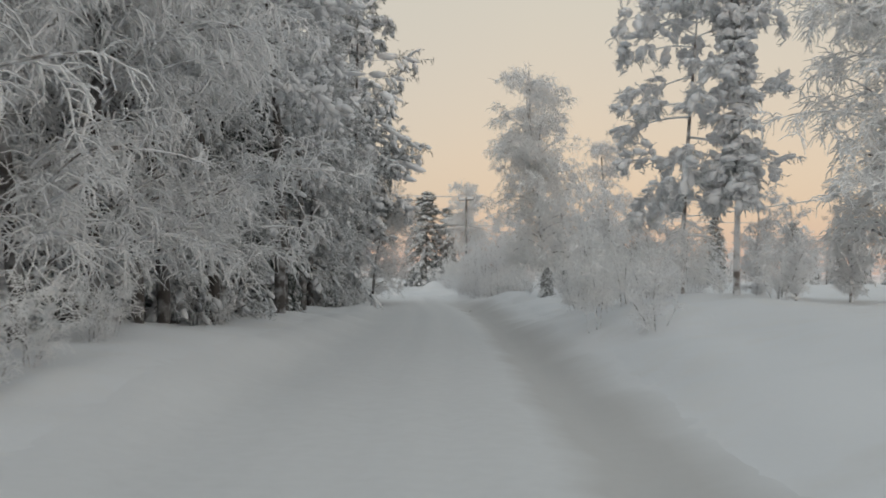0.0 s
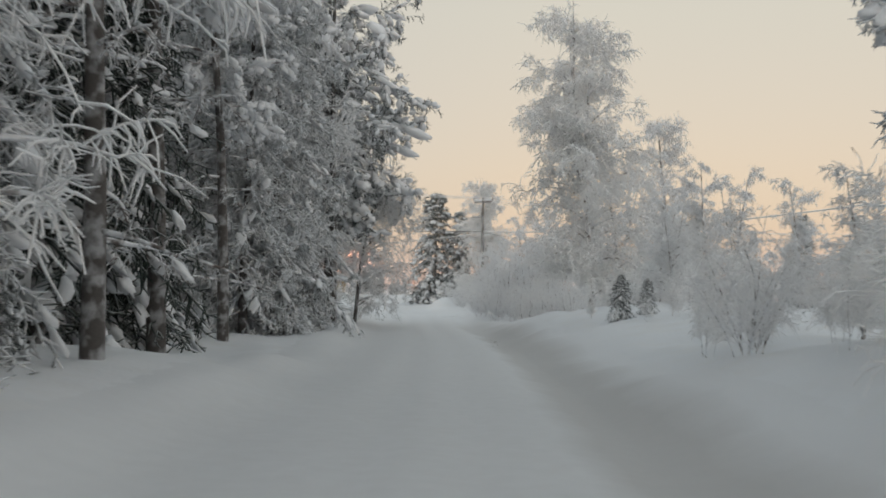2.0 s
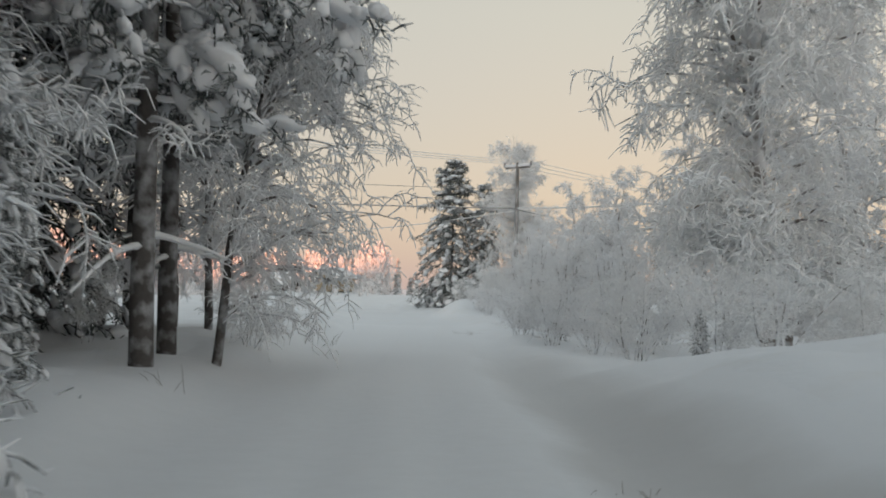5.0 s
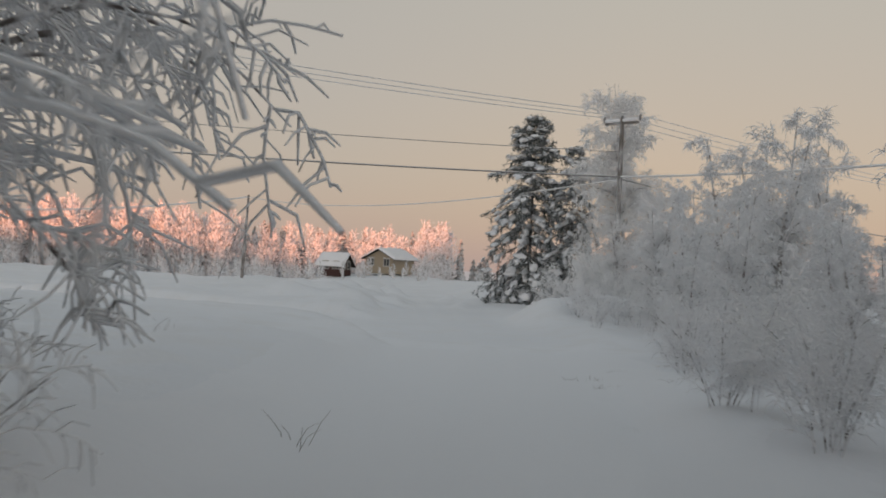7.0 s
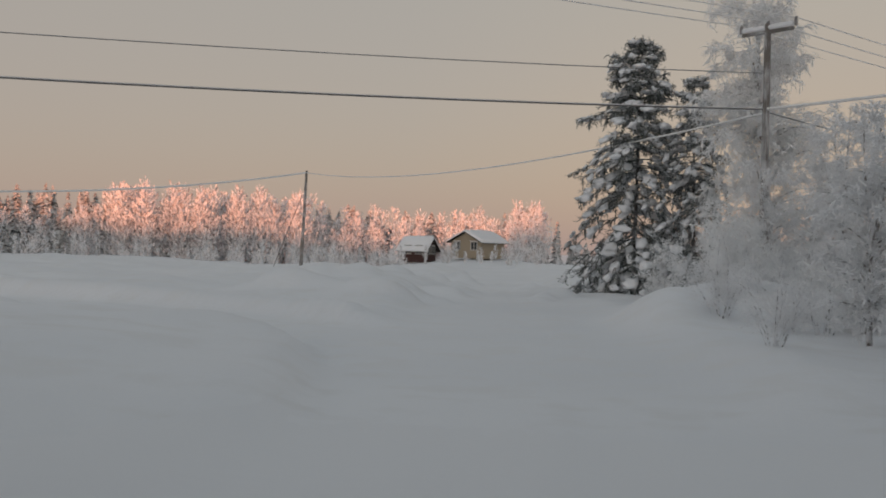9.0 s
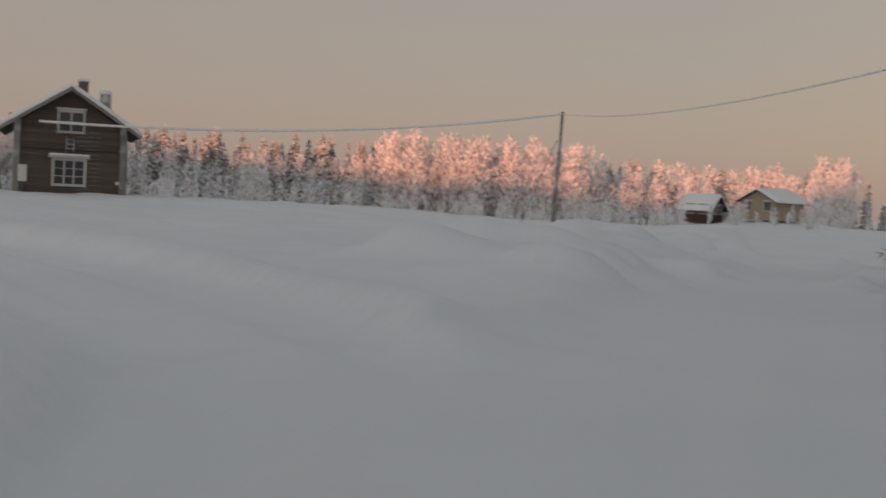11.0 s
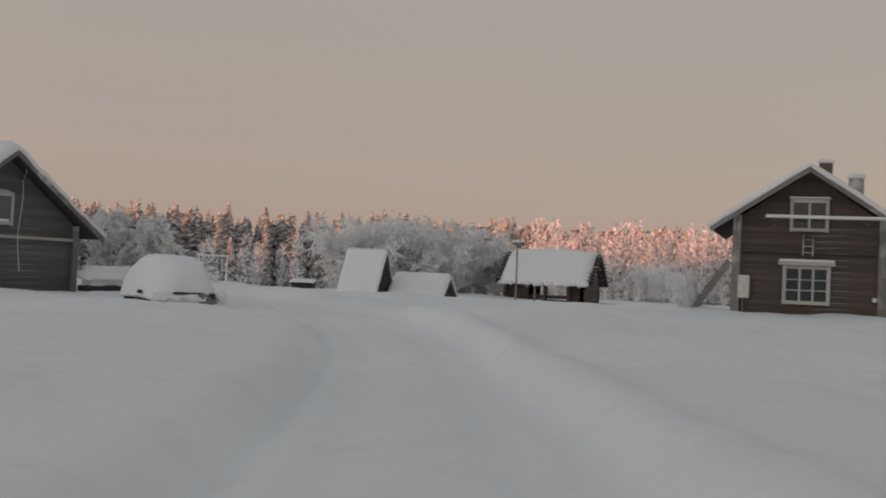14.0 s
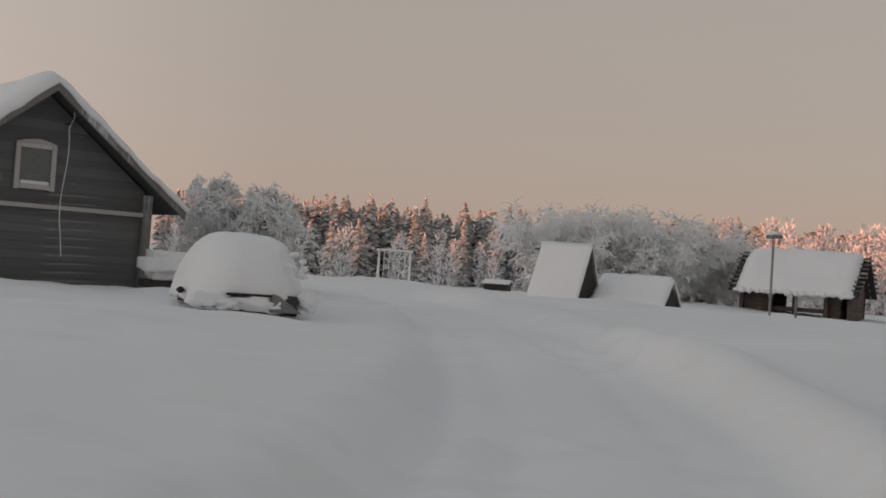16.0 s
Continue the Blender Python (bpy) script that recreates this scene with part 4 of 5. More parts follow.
far_woods("far_conifer_woods", "distant snowy spruce and pine wood with sunlit tops", 3, "conifer",
          [(24, 66, 172, 215, 230, 8.5, 12.5), (58, 85, 168, 205, 430, 8.5, 12), (64, 86, 150, 168, 40, 5, 9), (3, 24, 178, 215, 130, 7, 11), (-60, 3, 195, 240, 90, 4, 5.5), (24, 66, 150, 165, 22, 4, 8)], M_FAR_CONIFER)
far_woods("far_pine_woods", "distant round-crowned pines with sunlit tops", 6, "pine",
          [(44, 63, 168, 205, 80, 8.5, 11.5)], M_FAR_CONIFER)
far_woods("far_birch_woods", "distant frosted birch wood with sunlit tops", 4, "birch",
          [(17, 28.3, 150, 172, 115, 9.5, 12.3), (2.6, 5.6, 150, 165, 10, 9, 11), (5, 17, 160, 178, 42, 6, 11), (44, 58, 150, 170, 110, 7.0, 11.0), (29, 45, 152, 170, 62, 4.5, 8.5), (62, 88, 138, 160, 30, 4, 7), (-60, 3, 140, 200, 90, 3, 4.5), (-5, 66, 125, 150, 90, 1.6, 4), (2, 16, 103, 113, 34, 1.0, 2.6), (14, 44, 112, 140, 70, 1.4, 3.6)], M_FAR_BIRCH)


# ---- buildings ----
def box_bm(bm, x0, y0, z0, x1, y1, z1, bev=0.0):
    r = bmesh.ops.create_cube(bm, size=1)
    bmesh.ops.transform(bm, matrix=Matrix.Translation(((x0 + x1) / 2, (y0 + y1) / 2, (z0 + z1) / 2)) @ Matrix.Diagonal((x1 - x0, y1 - y0, z1 - z0, 1)), verts=r["verts"])
    if bev:
        es = list({e for v in r["verts"] for e in v.link_edges})
        bmesh.ops.bevel(bm, geom=es, offset=bev, segments=2, affect="EDGES")
    return bm


def part(name, bm, mat, parent, label="", smooth_faces=False):
    me = bpy.data.meshes.new(name)
    bmesh.ops.recalc_face_normals(bm, faces=bm.faces)
    if smooth_faces:
        for f in bm.faces:
            f.smooth = True
    bm.to_mesh(me)
    bm.free()
    me.materials.append(mat)
    ob = new(name, me)
    ob.parent = parent
    if label:
        ob["label"] = label
    return ob


def board(name, parent, mat, x0, y0, z0, x1, y1, z1, bev=0.012, label=""):
    return part(name, box_bm(bmesh.new(), x0, y0, z0, x1, y1, z1, bev), mat, parent, label)


def bar(name, parent, mat, a, b, w, label="", sides=6, r1=None):
    bag = Bag()
    P = np.array([[a, b]], float)
    tubes(bag, P, np.array([[w, w if r1 is None else r1]]), sides)
    n = sides
    bag.t.append(np.array([[0, i, i + 1] for i in range(1, n - 1)] + [[n, n + i + 1, n + i] for i in range(1, n - 1)]))
    return bag.part(name, mat, parent, label, False)


def wood_material(name, dark, light, frost=0.0, scale=(0.6, 0.6, 9.0)):
    m, nt, b = material(name, 0.85)
    g = noise_tex(nt, 3.0, 6, "Object", scale)
    n = noise_tex(nt, 0.9, 4)
    inf = nt.nodes.new("ShaderNodeObjectInfo")
    base = mix(nt, g, dark, light)
    base = mix(nt, times(nt, inf.outputs["Random"], 0.45), base, tuple(c * 0.55 for c in dark))
    if frost:
        f = ramp(nt, times(nt, n, times(nt, g, 0.5), "ADD"), [(1.02 - frost, (0, 0, 0)), (1.22 - frost, (1, 1, 1))])
        base = mix(nt, f, base, (0.55, 0.56, 0.58))
    nt.links.new(base, b.inputs["Base Color"])
    bump(nt, b, g, 0.4, 0.01)
    return m


M_LOG = wood_material("weathered_log", (0.060, 0.045, 0.038), (0.15, 0.12, 0.105), 0.10)
M_LOG_GREY = wood_material("grey_log", (0.075, 0.070, 0.068), (0.17, 0.16, 0.155), 0.25)
M_HEWN = wood_material("hewn_timber", (0.105, 0.108, 0.112), (0.18, 0.182, 0.187), 0.10)
M_SOFFIT = wood_material("dark_soffit", (0.055, 0.056, 0.058), (0.10, 0.10, 0.10), 0.0)
M_BOARD = wood_material("grey_board", (0.17, 0.16, 0.15), (0.34, 0.33, 0.32), 0.25, (9.0, 9.0, 0.6))
M_TRIM = wood_material("white_trim", (0.46, 0.45, 0.43), (0.62, 0.61, 0.59), 0.1)
M_DARK = wood_material("dark_wood", (0.03, 0.026, 0.024), (0.07, 0.06, 0.055))
M_YELLOW = wood_material("pale_yellow_board", (0.36, 0.30, 0.22), (0.46, 0.39, 0.30))
M_RED = wood_material("dark_red_board", (0.06, 0.03, 0.027), (0.10, 0.045, 0.04))


def plain(name, col, rough=0.5, metal=0.0):
    m, nt, b = material(name, rough)
    n = noise_tex(nt, 8.0, 4)
    nt.links.new(mix(nt, n, tuple(c * 0.75 for c in col), tuple(min(1, c * 1.2) for c in col)), b.inputs["Base Color"])
    b.inputs["Metallic"].default_value = metal
    return m


M_PANE = plain("window_glass", (0.05, 0.055, 0.06), 0.08)
M_PANE_GREY = plain("dusty_pane", (0.13, 0.145, 0.15), 0.35)
M_CASE_GREY = plain("bumper_grey", (0.2, 0.2, 0.2), 0.6)
M_CASE = plain("meter_case", (0.66, 0.65, 0.61), 0.5)
M_BRICK = plain("sooty_brick", (0.13, 0.105, 0.09), 0.9)
M_METAL = plain("dull_metal", (0.22, 0.22, 0.23), 0.45, 0.7)
M_WIRE_FROST = plain("frosted_cable", (0.86, 0.86, 0.87), 0.8)
def half_frosted():
    m, nt, b = material("half_frosted_cable", 0.7)
    nt.links.new(mix(nt, upness(nt, -0.2, 0.6), (0.12, 0.12, 0.122), (0.72, 0.72, 0.73)), b.inputs["Base Color"])
    return m


M_WIRE_HALF = half_frosted()
M_POLE = wood_material("pole_wood", (0.15, 0.135, 0.125), (0.28, 0.26, 0.245), 0.32, (9.0, 9.0, 0.6))
M_PAINT = plain("dark_car_paint", (0.035, 0.038, 0.045), 0.3)
M_BLUE = plain("teal_paint", (0.13, 0.18, 0.2), 0.6)
M_RUBBER = plain("black_rubber", (0.02, 0.02, 0.02), 0.8)

_lb = bmesh.new()
bmesh.ops.create_cone(_lb, cap_ends=True, segments=8, radius1=0.5, radius2=0.5, depth=1.0)
_lb.transform(Matrix.Rotation(radians(90), 4, "Y") @ Matrix.Rotation(radians(22.5), 4, "Z"))
LOG_MESHES = {}


def log_piece(parent, mat, x0, x1, y, z, h, along="x", name="log"):
    if mat.name not in LOG_MESHES:
        me = bpy.data.meshes.new("log")
        _lb.to_mesh(me)
        me.materials.append(mat)
        LOG_MESHES[mat.name] = me
    ob = new(name, LOG_MESHES[mat.name])
    ob.parent = parent
    m = Matrix.Translation(((x0 + x1) / 2, y, z)) if along == "x" else Matrix.Translation((y, (x0 + x1) / 2, z)) @ Matrix.Rotation(radians(90), 4, "Z")
    ob.matrix_basis = m @ Matrix.Diagonal((x1 - x0, h * 0.30, h * 1.08, 1))
    return ob


def roof_slab(name, parent, mat, apex_x, apex_z, half_l, half_r, slope, y0, y1, thick, label="", soft=0.0, seed=1, ends=(0.0, 0.0)):
    """A bent slab over a gable: one sheet with thickness. soft: uneven rounded snow."""
    rng = np.random.default_rng(seed)
    nx, ny = (14, 18) if soft else (2, 2)
    xs = np.concatenate([np.linspace(-half_l, 0, nx), np.linspace(0, half_r, nx)[1:]])
    ys = np.linspace(y0, y1, ny)
    X, Y = np.meshgrid(xs, ys, indexing="ij")
    low = apex_z - slope * np.abs(X)
    bump_z = np.zeros(X.shape)
    if soft:
        e = np.minimum(np.minimum(X + half_l, half_r - X), np.minimum(Y - y0, y1 - Y))
        edge = np.clip(e / (thick * 1.1), 0, 1)
        bump_z = thick * (0.45 + 0.55 * np.sqrt(1 - (1 - edge) ** 2)) + soft * (np.sin(X * 1.7 + seed) * np.sin(Y * 1.1 + 2 * seed) + rng.normal(0, 0.25, X.shape))
        bump_z = bump_z - 0.25 * thick * np.exp(-(X / 0.25) ** 2)
        low = low - soft * 0.8 * (e < 0.01) * rng.uniform(0, 1.6, X.shape)
    else:
        bump_z = bump_z + thick
    top_v = np.stack([apex_x + X, Y, low + bump_z], -1).reshape(-1, 3)
    bot_v = np.stack([apex_x + X, Y, low], -1).reshape(-1, 3)
    n = X.size
    idx = np.arange(n).reshape(X.shape)
    q = np.stack([idx[:-1, :-1], idx[1:, :-1], idx[1:, 1:], idx[:-1, 1:]], -1).reshape(-1, 4)
    faces = [q, q[:, ::-1] + n]
    for line in (idx[0, :], idx[-1, ::-1], idx[::-1, 0], idx[:, -1]):
        faces.append(np.stack([line[:-1], line[1:], line[1:] + n, line[:-1] + n], -1))
    return part_of(name, np.concatenate([top_v, bot_v]), [np.concatenate(faces)], mat, parent, label, bool(soft))


def window(parent, x0, x1, z0, z1, y, cols, rows, frame_w=0.13, hood=False, sill_h=0.0, trim=None, pane=None):
    trim = trim or M_TRIM
    win = new("window")
    win.parent = parent
    board("pane", win, pane or M_PANE, x0 + frame_w, y - 0.02, z0 + frame_w, x1 - frame_w, y + 0.01, z1 - frame_w, 0.0, "dark glass")
    board("frame", win, trim, x0, y - 0.08, z0 - 0.02, x0 + frame_w, y, z1)
    board("frame", win, trim, x1 - frame_w, y - 0.08, z0 - 0.02, x1, y, z1)
    board("frame", win, trim, x0 + frame_w, y - 0.078, z1 - frame_w, x1 - frame_w, y, z1 - 0.002)
    board("sill", win, trim, x0 + frame_w, y - 0.082, z0, x1 - frame_w, y, z0 + frame_w)
    w = x1 - x0 - 2 * frame_w
    h = z1 - z0 - 2 * frame_w
    for i in range(1, cols):
        c = x0 + frame_w + w * i / cols
        board("mullion", win, trim, c - 0.04, y - 0.06, z0 + frame_w, c + 0.04, y - 0.021, z1 - frame_w, 0.006)
    for j in range(1, rows):
        c = z0 + frame_w + h * j / rows
        board("glazing_bar", win, trim, x0 + frame_w, y - 0.05, c - 0.018, x1 - frame_w, y - 0.022, c + 0.018, 0.004)
    if hood:
        board("hood", win, trim, x0 - 0.17, y - 0.18, z1 + 0.002, x1 + 0.17, y, z1 + 0.14)
        board("snow_cap", win, M_SNOW_LOAD, x0 - 0.16, y - 0.19, z1 + 0.142, x1 + 0.16, y, z1 + 0.24, 0.04, "strip of snow on the hood")
    elif pane is None:
        board("hood", win, trim, x0 - 0.06, y - 0.12, z1, x1 + 0.06, y, z1 + 0.05)
        board("snow_cap", win, M_SNOW_LOAD, x0 - 0.05, y - 0.12, z1 + 0.052, x1 + 0.05, y, z1 + 0.10, 0.02)
    return win


_pb = bmesh.new()
bmesh.ops.create_cube(_pb, size=1.0)
bmesh.ops.bevel(_pb, geom=[e for e in _pb.edges if abs(e.verts[0].co.x - e.verts[1].co.x) > 0.5], offset=0.03, segments=1, affect="EDGES")
PLANK_MESHES = {}


def plank_piece(parent, mat, x0, x1, y, z, h, along="x"):
    """A hewn timber with a flat face, thin open joints to its neighbours."""
    if mat.name not in PLANK_MESHES:
        me = bpy.data.meshes.new("timber")
        _pb.to_mesh(me)
        me.materials.append(mat)
        PLANK_MESHES[mat.name] = me
    ob = new("timber", PLANK_MESHES[mat.name])
    ob.parent = parent
    m = Matrix.Translation(((x0 + x1) / 2, y, z)) if along == "x" else Matrix.Translation((y, (x0 + x1) / 2, z)) @ Matrix.Rotation(radians(90), 4, "Z")
    ob.matrix_basis = m @ Matrix.Diagonal((x1 - x0, 0.16 + 0.008 * math.sin(z * 37), h * 0.992, 1))
    return ob


def gable_wall(parent, mat, x0, x1, z0, eave, apex_x, apex_z, y, h=0.23, sides=None, depth=7.0, piece=None):
    piece = piece or log_piece
    z = z0 + h / 2
    slope = (apex_z - eave) / (apex_x - x0)
    while z < apex_z - 0.12:
        if z < eave:
            a, b = x0, x1
        else:
            half = (apex_z - z + (0.2 * h if piece is plank_piece else 0.0)) / slope
            a, b = apex_x - half + 0.05, apex_x + half - 0.05
        if b - a > 0.3:
            if piece is plank_piece and z + h / 2 > eave:
                bm = bmesh.new()
                ring = []
                for zz in (z - h * 0.496, z + h * 0.496):
                    half = min((apex_z - zz) / slope, apex_x - x0)
                    ring.append([bm.verts.new((apex_x + sx * max(half, 0.02), y + sy * 0.08, zz)) for sx, sy in ((-1, -1), (1, -1), (1, 1), (-1, 1))])
                bm.faces.new(ring[0][::-1])
                bm.faces.new(ring[1])
                for i in range(4):
                    j = (i + 1) % 4
                    bm.faces.new((ring[0][i], ring[0][j], ring[1][j], ring[1][i]))
                part("timber", bm, mat, parent)
            else:
                piece(parent, mat, a, b, y, z, h)
            if z < eave and sides:
                for sx in sides:
                    piece(parent, mat, y + 0.1, y + depth, sx, z, h, "y")
        z += h


def house():
    top = empty("log_house", "two-storey dark log house with snowy roof and pale window trim", "house")
    top.matrix_basis = pose(-50.8, 122.9, 0, 0, 0, 45.57)
    x0, x1, ax = -0.1, 5.4, 2.6
    eave, az = 4.25, 6.05
    inner = part("wall", box_bm(bmesh.new(), x0 + 0.12, 0.09, 0.1, x1 - 0.12, 7.9, eave - 0.05), M_DARK, top)
    gable_wall(inner, M_LOG, x0, x1, 0.40, eave - 0.1, ax, az, 0.0, 0.235, (x0 + 0.05, x1 - 0.05), 7.9, plank_piece)
    bm = bmesh.new()
    vs = [bm.verts.new(p) for p in ((x0 + 0.15, 0.06, eave - 0.1), (x1 - 0.15, 0.06, eave - 0.1), (ax, 0.06, az - 0.08), (x0 + 0.15, 7.9, eave - 0.1), (x1 - 0.15, 7.9, eave - 0.1), (ax, 7.9, az - 0.08))]
    for f in ((0, 1, 2), (3, 5, 4), (0, 3, 4, 1), (1, 4, 5, 2), (2, 5, 3, 0)):
        bm.faces.new([vs[i] for i in f])
    part("gable", bm, M_DARK, top)
    for cx in (x0 + 0.06, x1 - 0.06):
        board("corner_board", top, M_BOARD, cx - 0.16, -0.20, 0.3, cx + 0.16, -0.10, eave + 0.1, 0.02, "grey vertical corner board")
    for cy in (0.0, 0.55, 1.2):
        board("side_board", top, M_BOARD, x1 + 0.06, cy + 0.02, 0.3, x1 + 0.17, cy + 0.3, eave - 0.4, 0.02)
    board("joint_board", top, M_DARK, x0 + 0.3, -0.13, 2.82, x1 - 0.3, -0.09, 2.9, 0.005)
    roof = roof_slab("roof", top, M_DARK, ax, az + 0.02, 3.6, 3.6, 0.655, -0.7, 8.6, 0.12)
    for sgn in (-1, 1):
        bm = bmesh.new()
        L = 3.62
        p = [(ax + sgn * 0.0, az + 0.16), (ax + sgn * L, az + 0.16 - 0.655 * L), (ax + sgn * L, az - 0.06 - 0.655 * L), (ax, az - 0.06)]
        f0 = [bm.verts.new((x, -0.78, z)) for x, z in p]
        f1 = [bm.verts.new((x, -0.705, z)) for x, z in p]
        bm.faces.new(f0)
        bm.faces.new(f1[::-1])
        for i in range(4):
            bm.faces.new((f0[i], f1[i], f1[(i + 1) % 4], f0[(i + 1) % 4]))
        part("bargeboard", bm, M_BOARD, roof)
    roof_slab("snow_cover", top, M_SNOW_LOAD, ax, az + 0.15, 3.7, 3.7, 0.655, -0.85, 8.7, 0.26, "even white snow on the roof", 0.03, 3)
    window(top, 1.92, 3.36, 3.74, 4.98, -0.12, 2, 2)
    window(top, 1.72, 3.48, 0.92, 2.42, -0.12, 3, 3, 0.14, True)
    ladder = new("ladder")
    ladder.parent = top
    for lx in (2.42, 2.78):
        board("rail", ladder, M_BOARD, lx, -0.2, 2.78, lx + 0.05, -0.14, 3.62, 0.008)
    for lz in (2.9, 3.15, 3.4):
        board("rung", ladder, M_BOARD, 2.472, -0.19, lz, 2.778, -0.15, lz + 0.04, 0.008)
    board("meter_box", top, M_CASE, 0.06, -0.36, 1.08, 0.5, -0.13, 1.97, 0.03, "off-white electric meter box")
    bar("conduit", top, M_METAL, (0.25, -0.2, 1.08), (0.25, -0.2, 0.45), 0.03)
    board("junction_box", top, M_CASE, 5.0, -0.26, 1.12, 5.16, -0.14, 1.3, 0.015)
    bar("cable_bracket", top, M_METAL, (1.05, -1.32, 4.2), (1.05, -0.1, 4.1), 0.035)
    ch = board("chimney", top, M_BRICK, 3.0, 4.8, 5.2, 3.55, 5.35, 6.95, 0.02, "dark sooty brick chimney")
    board("snow_cap", ch, M_SNOW_LOAD, 2.95, 4.75, 6.952, 3.6, 5.4, 7.12, 0.05)
    c2 = part("vent_stack", bmesh.new(), M_BOARD, top, "frost-crusted round vent stack")
    bm = bmesh.new()
    bmesh.ops.create_cone(bm, cap_ends=True, segments=16, radius1=0.34, radius2=0.30, depth=1.3)
    bm.transform(Matrix.Translation((4.5, 4.6, 5.65)))
    bm.to_mesh(c2.data)
    bm.free()
    part("snow_cap", lump_bm(0.36, 0.36, 0.16, (4.5, 4.6, 6.36), 5), M_SNOW_LOAD, c2)
    brace = board("leaning_plank", None, M_BOARD, -0.13, -0.05, 0, 0.13, 0.05, 2.6, 0.015)
    brace.name = "leaning_plank"
    brace.matrix_basis = top.matrix_basis @ Matrix.Translation((-1.75, -0.25, 0.35)) @ Matrix.Rotation(radians(34), 4, "Y")
    tagged(brace, "long grey plank leaning on the log house corner", "plank")


def lump_bm(a, b, c, at, seed, sub=3, rough=0.06):
    bm = bmesh.new()
    bmesh.ops.create_icosphere(bm, subdivisions=sub, radius=1.0)
    for v in bm.verts:
        k = 1 + rough * noise.noise(v.co * 1.7 + Vector((seed, seed * 0.7, 0)))
        v.co = Vector((v.co.x * a * k, v.co.y * b * k, v.co.z * c * k)) + Vector(at)
    for f in bm.faces:
        f.smooth = True
    return bm


def barn():
    top = empty("log_barn", "grey log storehouse with thick snow on its gabled roof", "barn")
    top.matrix_basis = pose(-58.76, 98.99, 0, 0, 0, 114.9)
    x0, x1, ax = -5.6, 0.0, -2.8
    slope, az = 0.79, 4.95
    eave = az - slope * (x1 - ax)
    inner = part("wall", box_bm(bmesh.new(), x0 + 0.12, 0.1, 0.1, x1 - 0.12, 6.9, eave - 0.1), M_DARK, top)
    gable_wall(inner, M_HEWN, x0, x1, 0.2, eave - 0.1, ax, az - 0.05, 0.0, 0.21, (x0 + 0.05, x1 - 0.05), 6.9, plank_piece)
    bm = bmesh.new()
    vs = [bm.verts.new(p) for p in ((x0 + 0.15, 0.06, eave - 0.15), (x1 - 0.15, 0.06, eave - 0.15), (ax, 0.06, az - 0.1), (x0 + 0.15, 6.9, eave - 0.15), (x1 - 0.15, 6.9, eave - 0.15), (ax, 6.9, az - 0.1))]
    for f in ((0, 1, 2), (3, 5, 4), (0, 3, 4, 1), (1, 4, 5, 2), (2, 5, 3, 0)):
        bm.faces.new([vs[i] for i in f])
    part("gable", bm, M_DARK, top)
    roof = roof_slab("roof", top, M_SOFFIT, ax, az, 3.5, 3.5, slope, -0.75, 7.6, 0.10)
    for sgn in (-1, 1):
        bm = bmesh.new()
        L = 3.53
        p = [(ax, az + 0.14), (ax + sgn * L, az + 0.14 - slope * L), (ax + sgn * L, az - 0.10 - slope * L), (ax, az - 0.10)]
        f0 = [bm.verts.new((x, -0.83, z)) for x, z in p]
        f1 = [bm.verts.new((x, -0.755, z)) for x, z in p]
        bm.faces.new(f0)
        bm.faces.new(f1[::-1])
        for i in range(4):
            bm.faces.new((f0[i], f1[i], f1[(i + 1) % 4], f0[(i + 1) % 4]))
        part("bargeboard", bm, M_BOARD, roof)
    roof_slab("snow_cover", top, M_SNOW_LOAD, ax, az + 0.11, 3.6, 3.6, slope, -0.88, 7.7, 0.36, "thick snow with a lumpy drooping edge", 0.06, 7)
    board("band_board", top, M_TRIM, x0 + 0.1, -0.22, 2.05, x1 - 0.02, -0.10, 2.16, 0.012, "frosted horizontal board across the gable")
    board("corner_board", top, M_BOARD, x1 - 0.14, -0.24, 0.1, x1 + 0.10, -0.10, 2.62, 0.015)
    board("corner_board", top, M_BOARD, x0 - 0.10, -0.24, 0.1, x0 + 0.14, -0.10, 2.62, 0.015)
    board("door_post", top, M_BOARD, -4.48, -0.2, 0.2, -4.36, -0.10, 2.04, 0.012)
    win = window(top, -3.45, -2.46, 2.5, 3.6, -0.10, 1, 1, 0.12, trim=M_TRIM, pane=M_PANE_GREY)
    bm = bmesh.new()
    rim = [(-3.45 + 0.99 * i / 8, 3.602 + 0.10 * math.sin(math.pi * i / 8)) for i in range(9)]
    f0 = [bm.verts.new((x, -0.184, z)) for x, z in rim]
    f1 = [bm.verts.new((x, -0.10, z)) for x, z in rim]
    bm.faces.new(f0)
    bm.faces.new(f1[::-1])
    for i in range(9):
        j = (i + 1) % 9
        bm.faces.new((f0[i], f1[i], f1[j], f0[j]))
    part("arched_head", bm, M_TRIM, win)
    board("sill_snow", win, M_SNOW_LOAD, -3.3, -0.17, 2.622, -2.6, -0.125, 2.70, 0.02)
    bar("cable_bracket", top, M_METAL, (-2.25, -0.4, 4.15), (-2.25, -0.05, 4.15), 0.03)
    bag = Bag()
    rng = np.random.default_rng(4)
    z = np.linspace(4.6, 0.95, 14)
    P = np.stack([-2.3 + 0.06 * np.sin(z * 2.2) + 0.15 * (z > 4.3), np.full(14, -0.32), z], -1)[None]
    tubes(bag, P, np.full((1, 14), 0.011), 5)
    bag.part("hanging_cable", M_WIRE_FROST, top, "frosted loose cable hanging down the gable")
    for i, x in enumerate((0.35, 0.7)):
        board("side_post", top, M_BOARD, x, 0.6 + i * 1.2, 0.1, x + 0.1, 0.7 + i * 1.2, 2.0, 0.012)


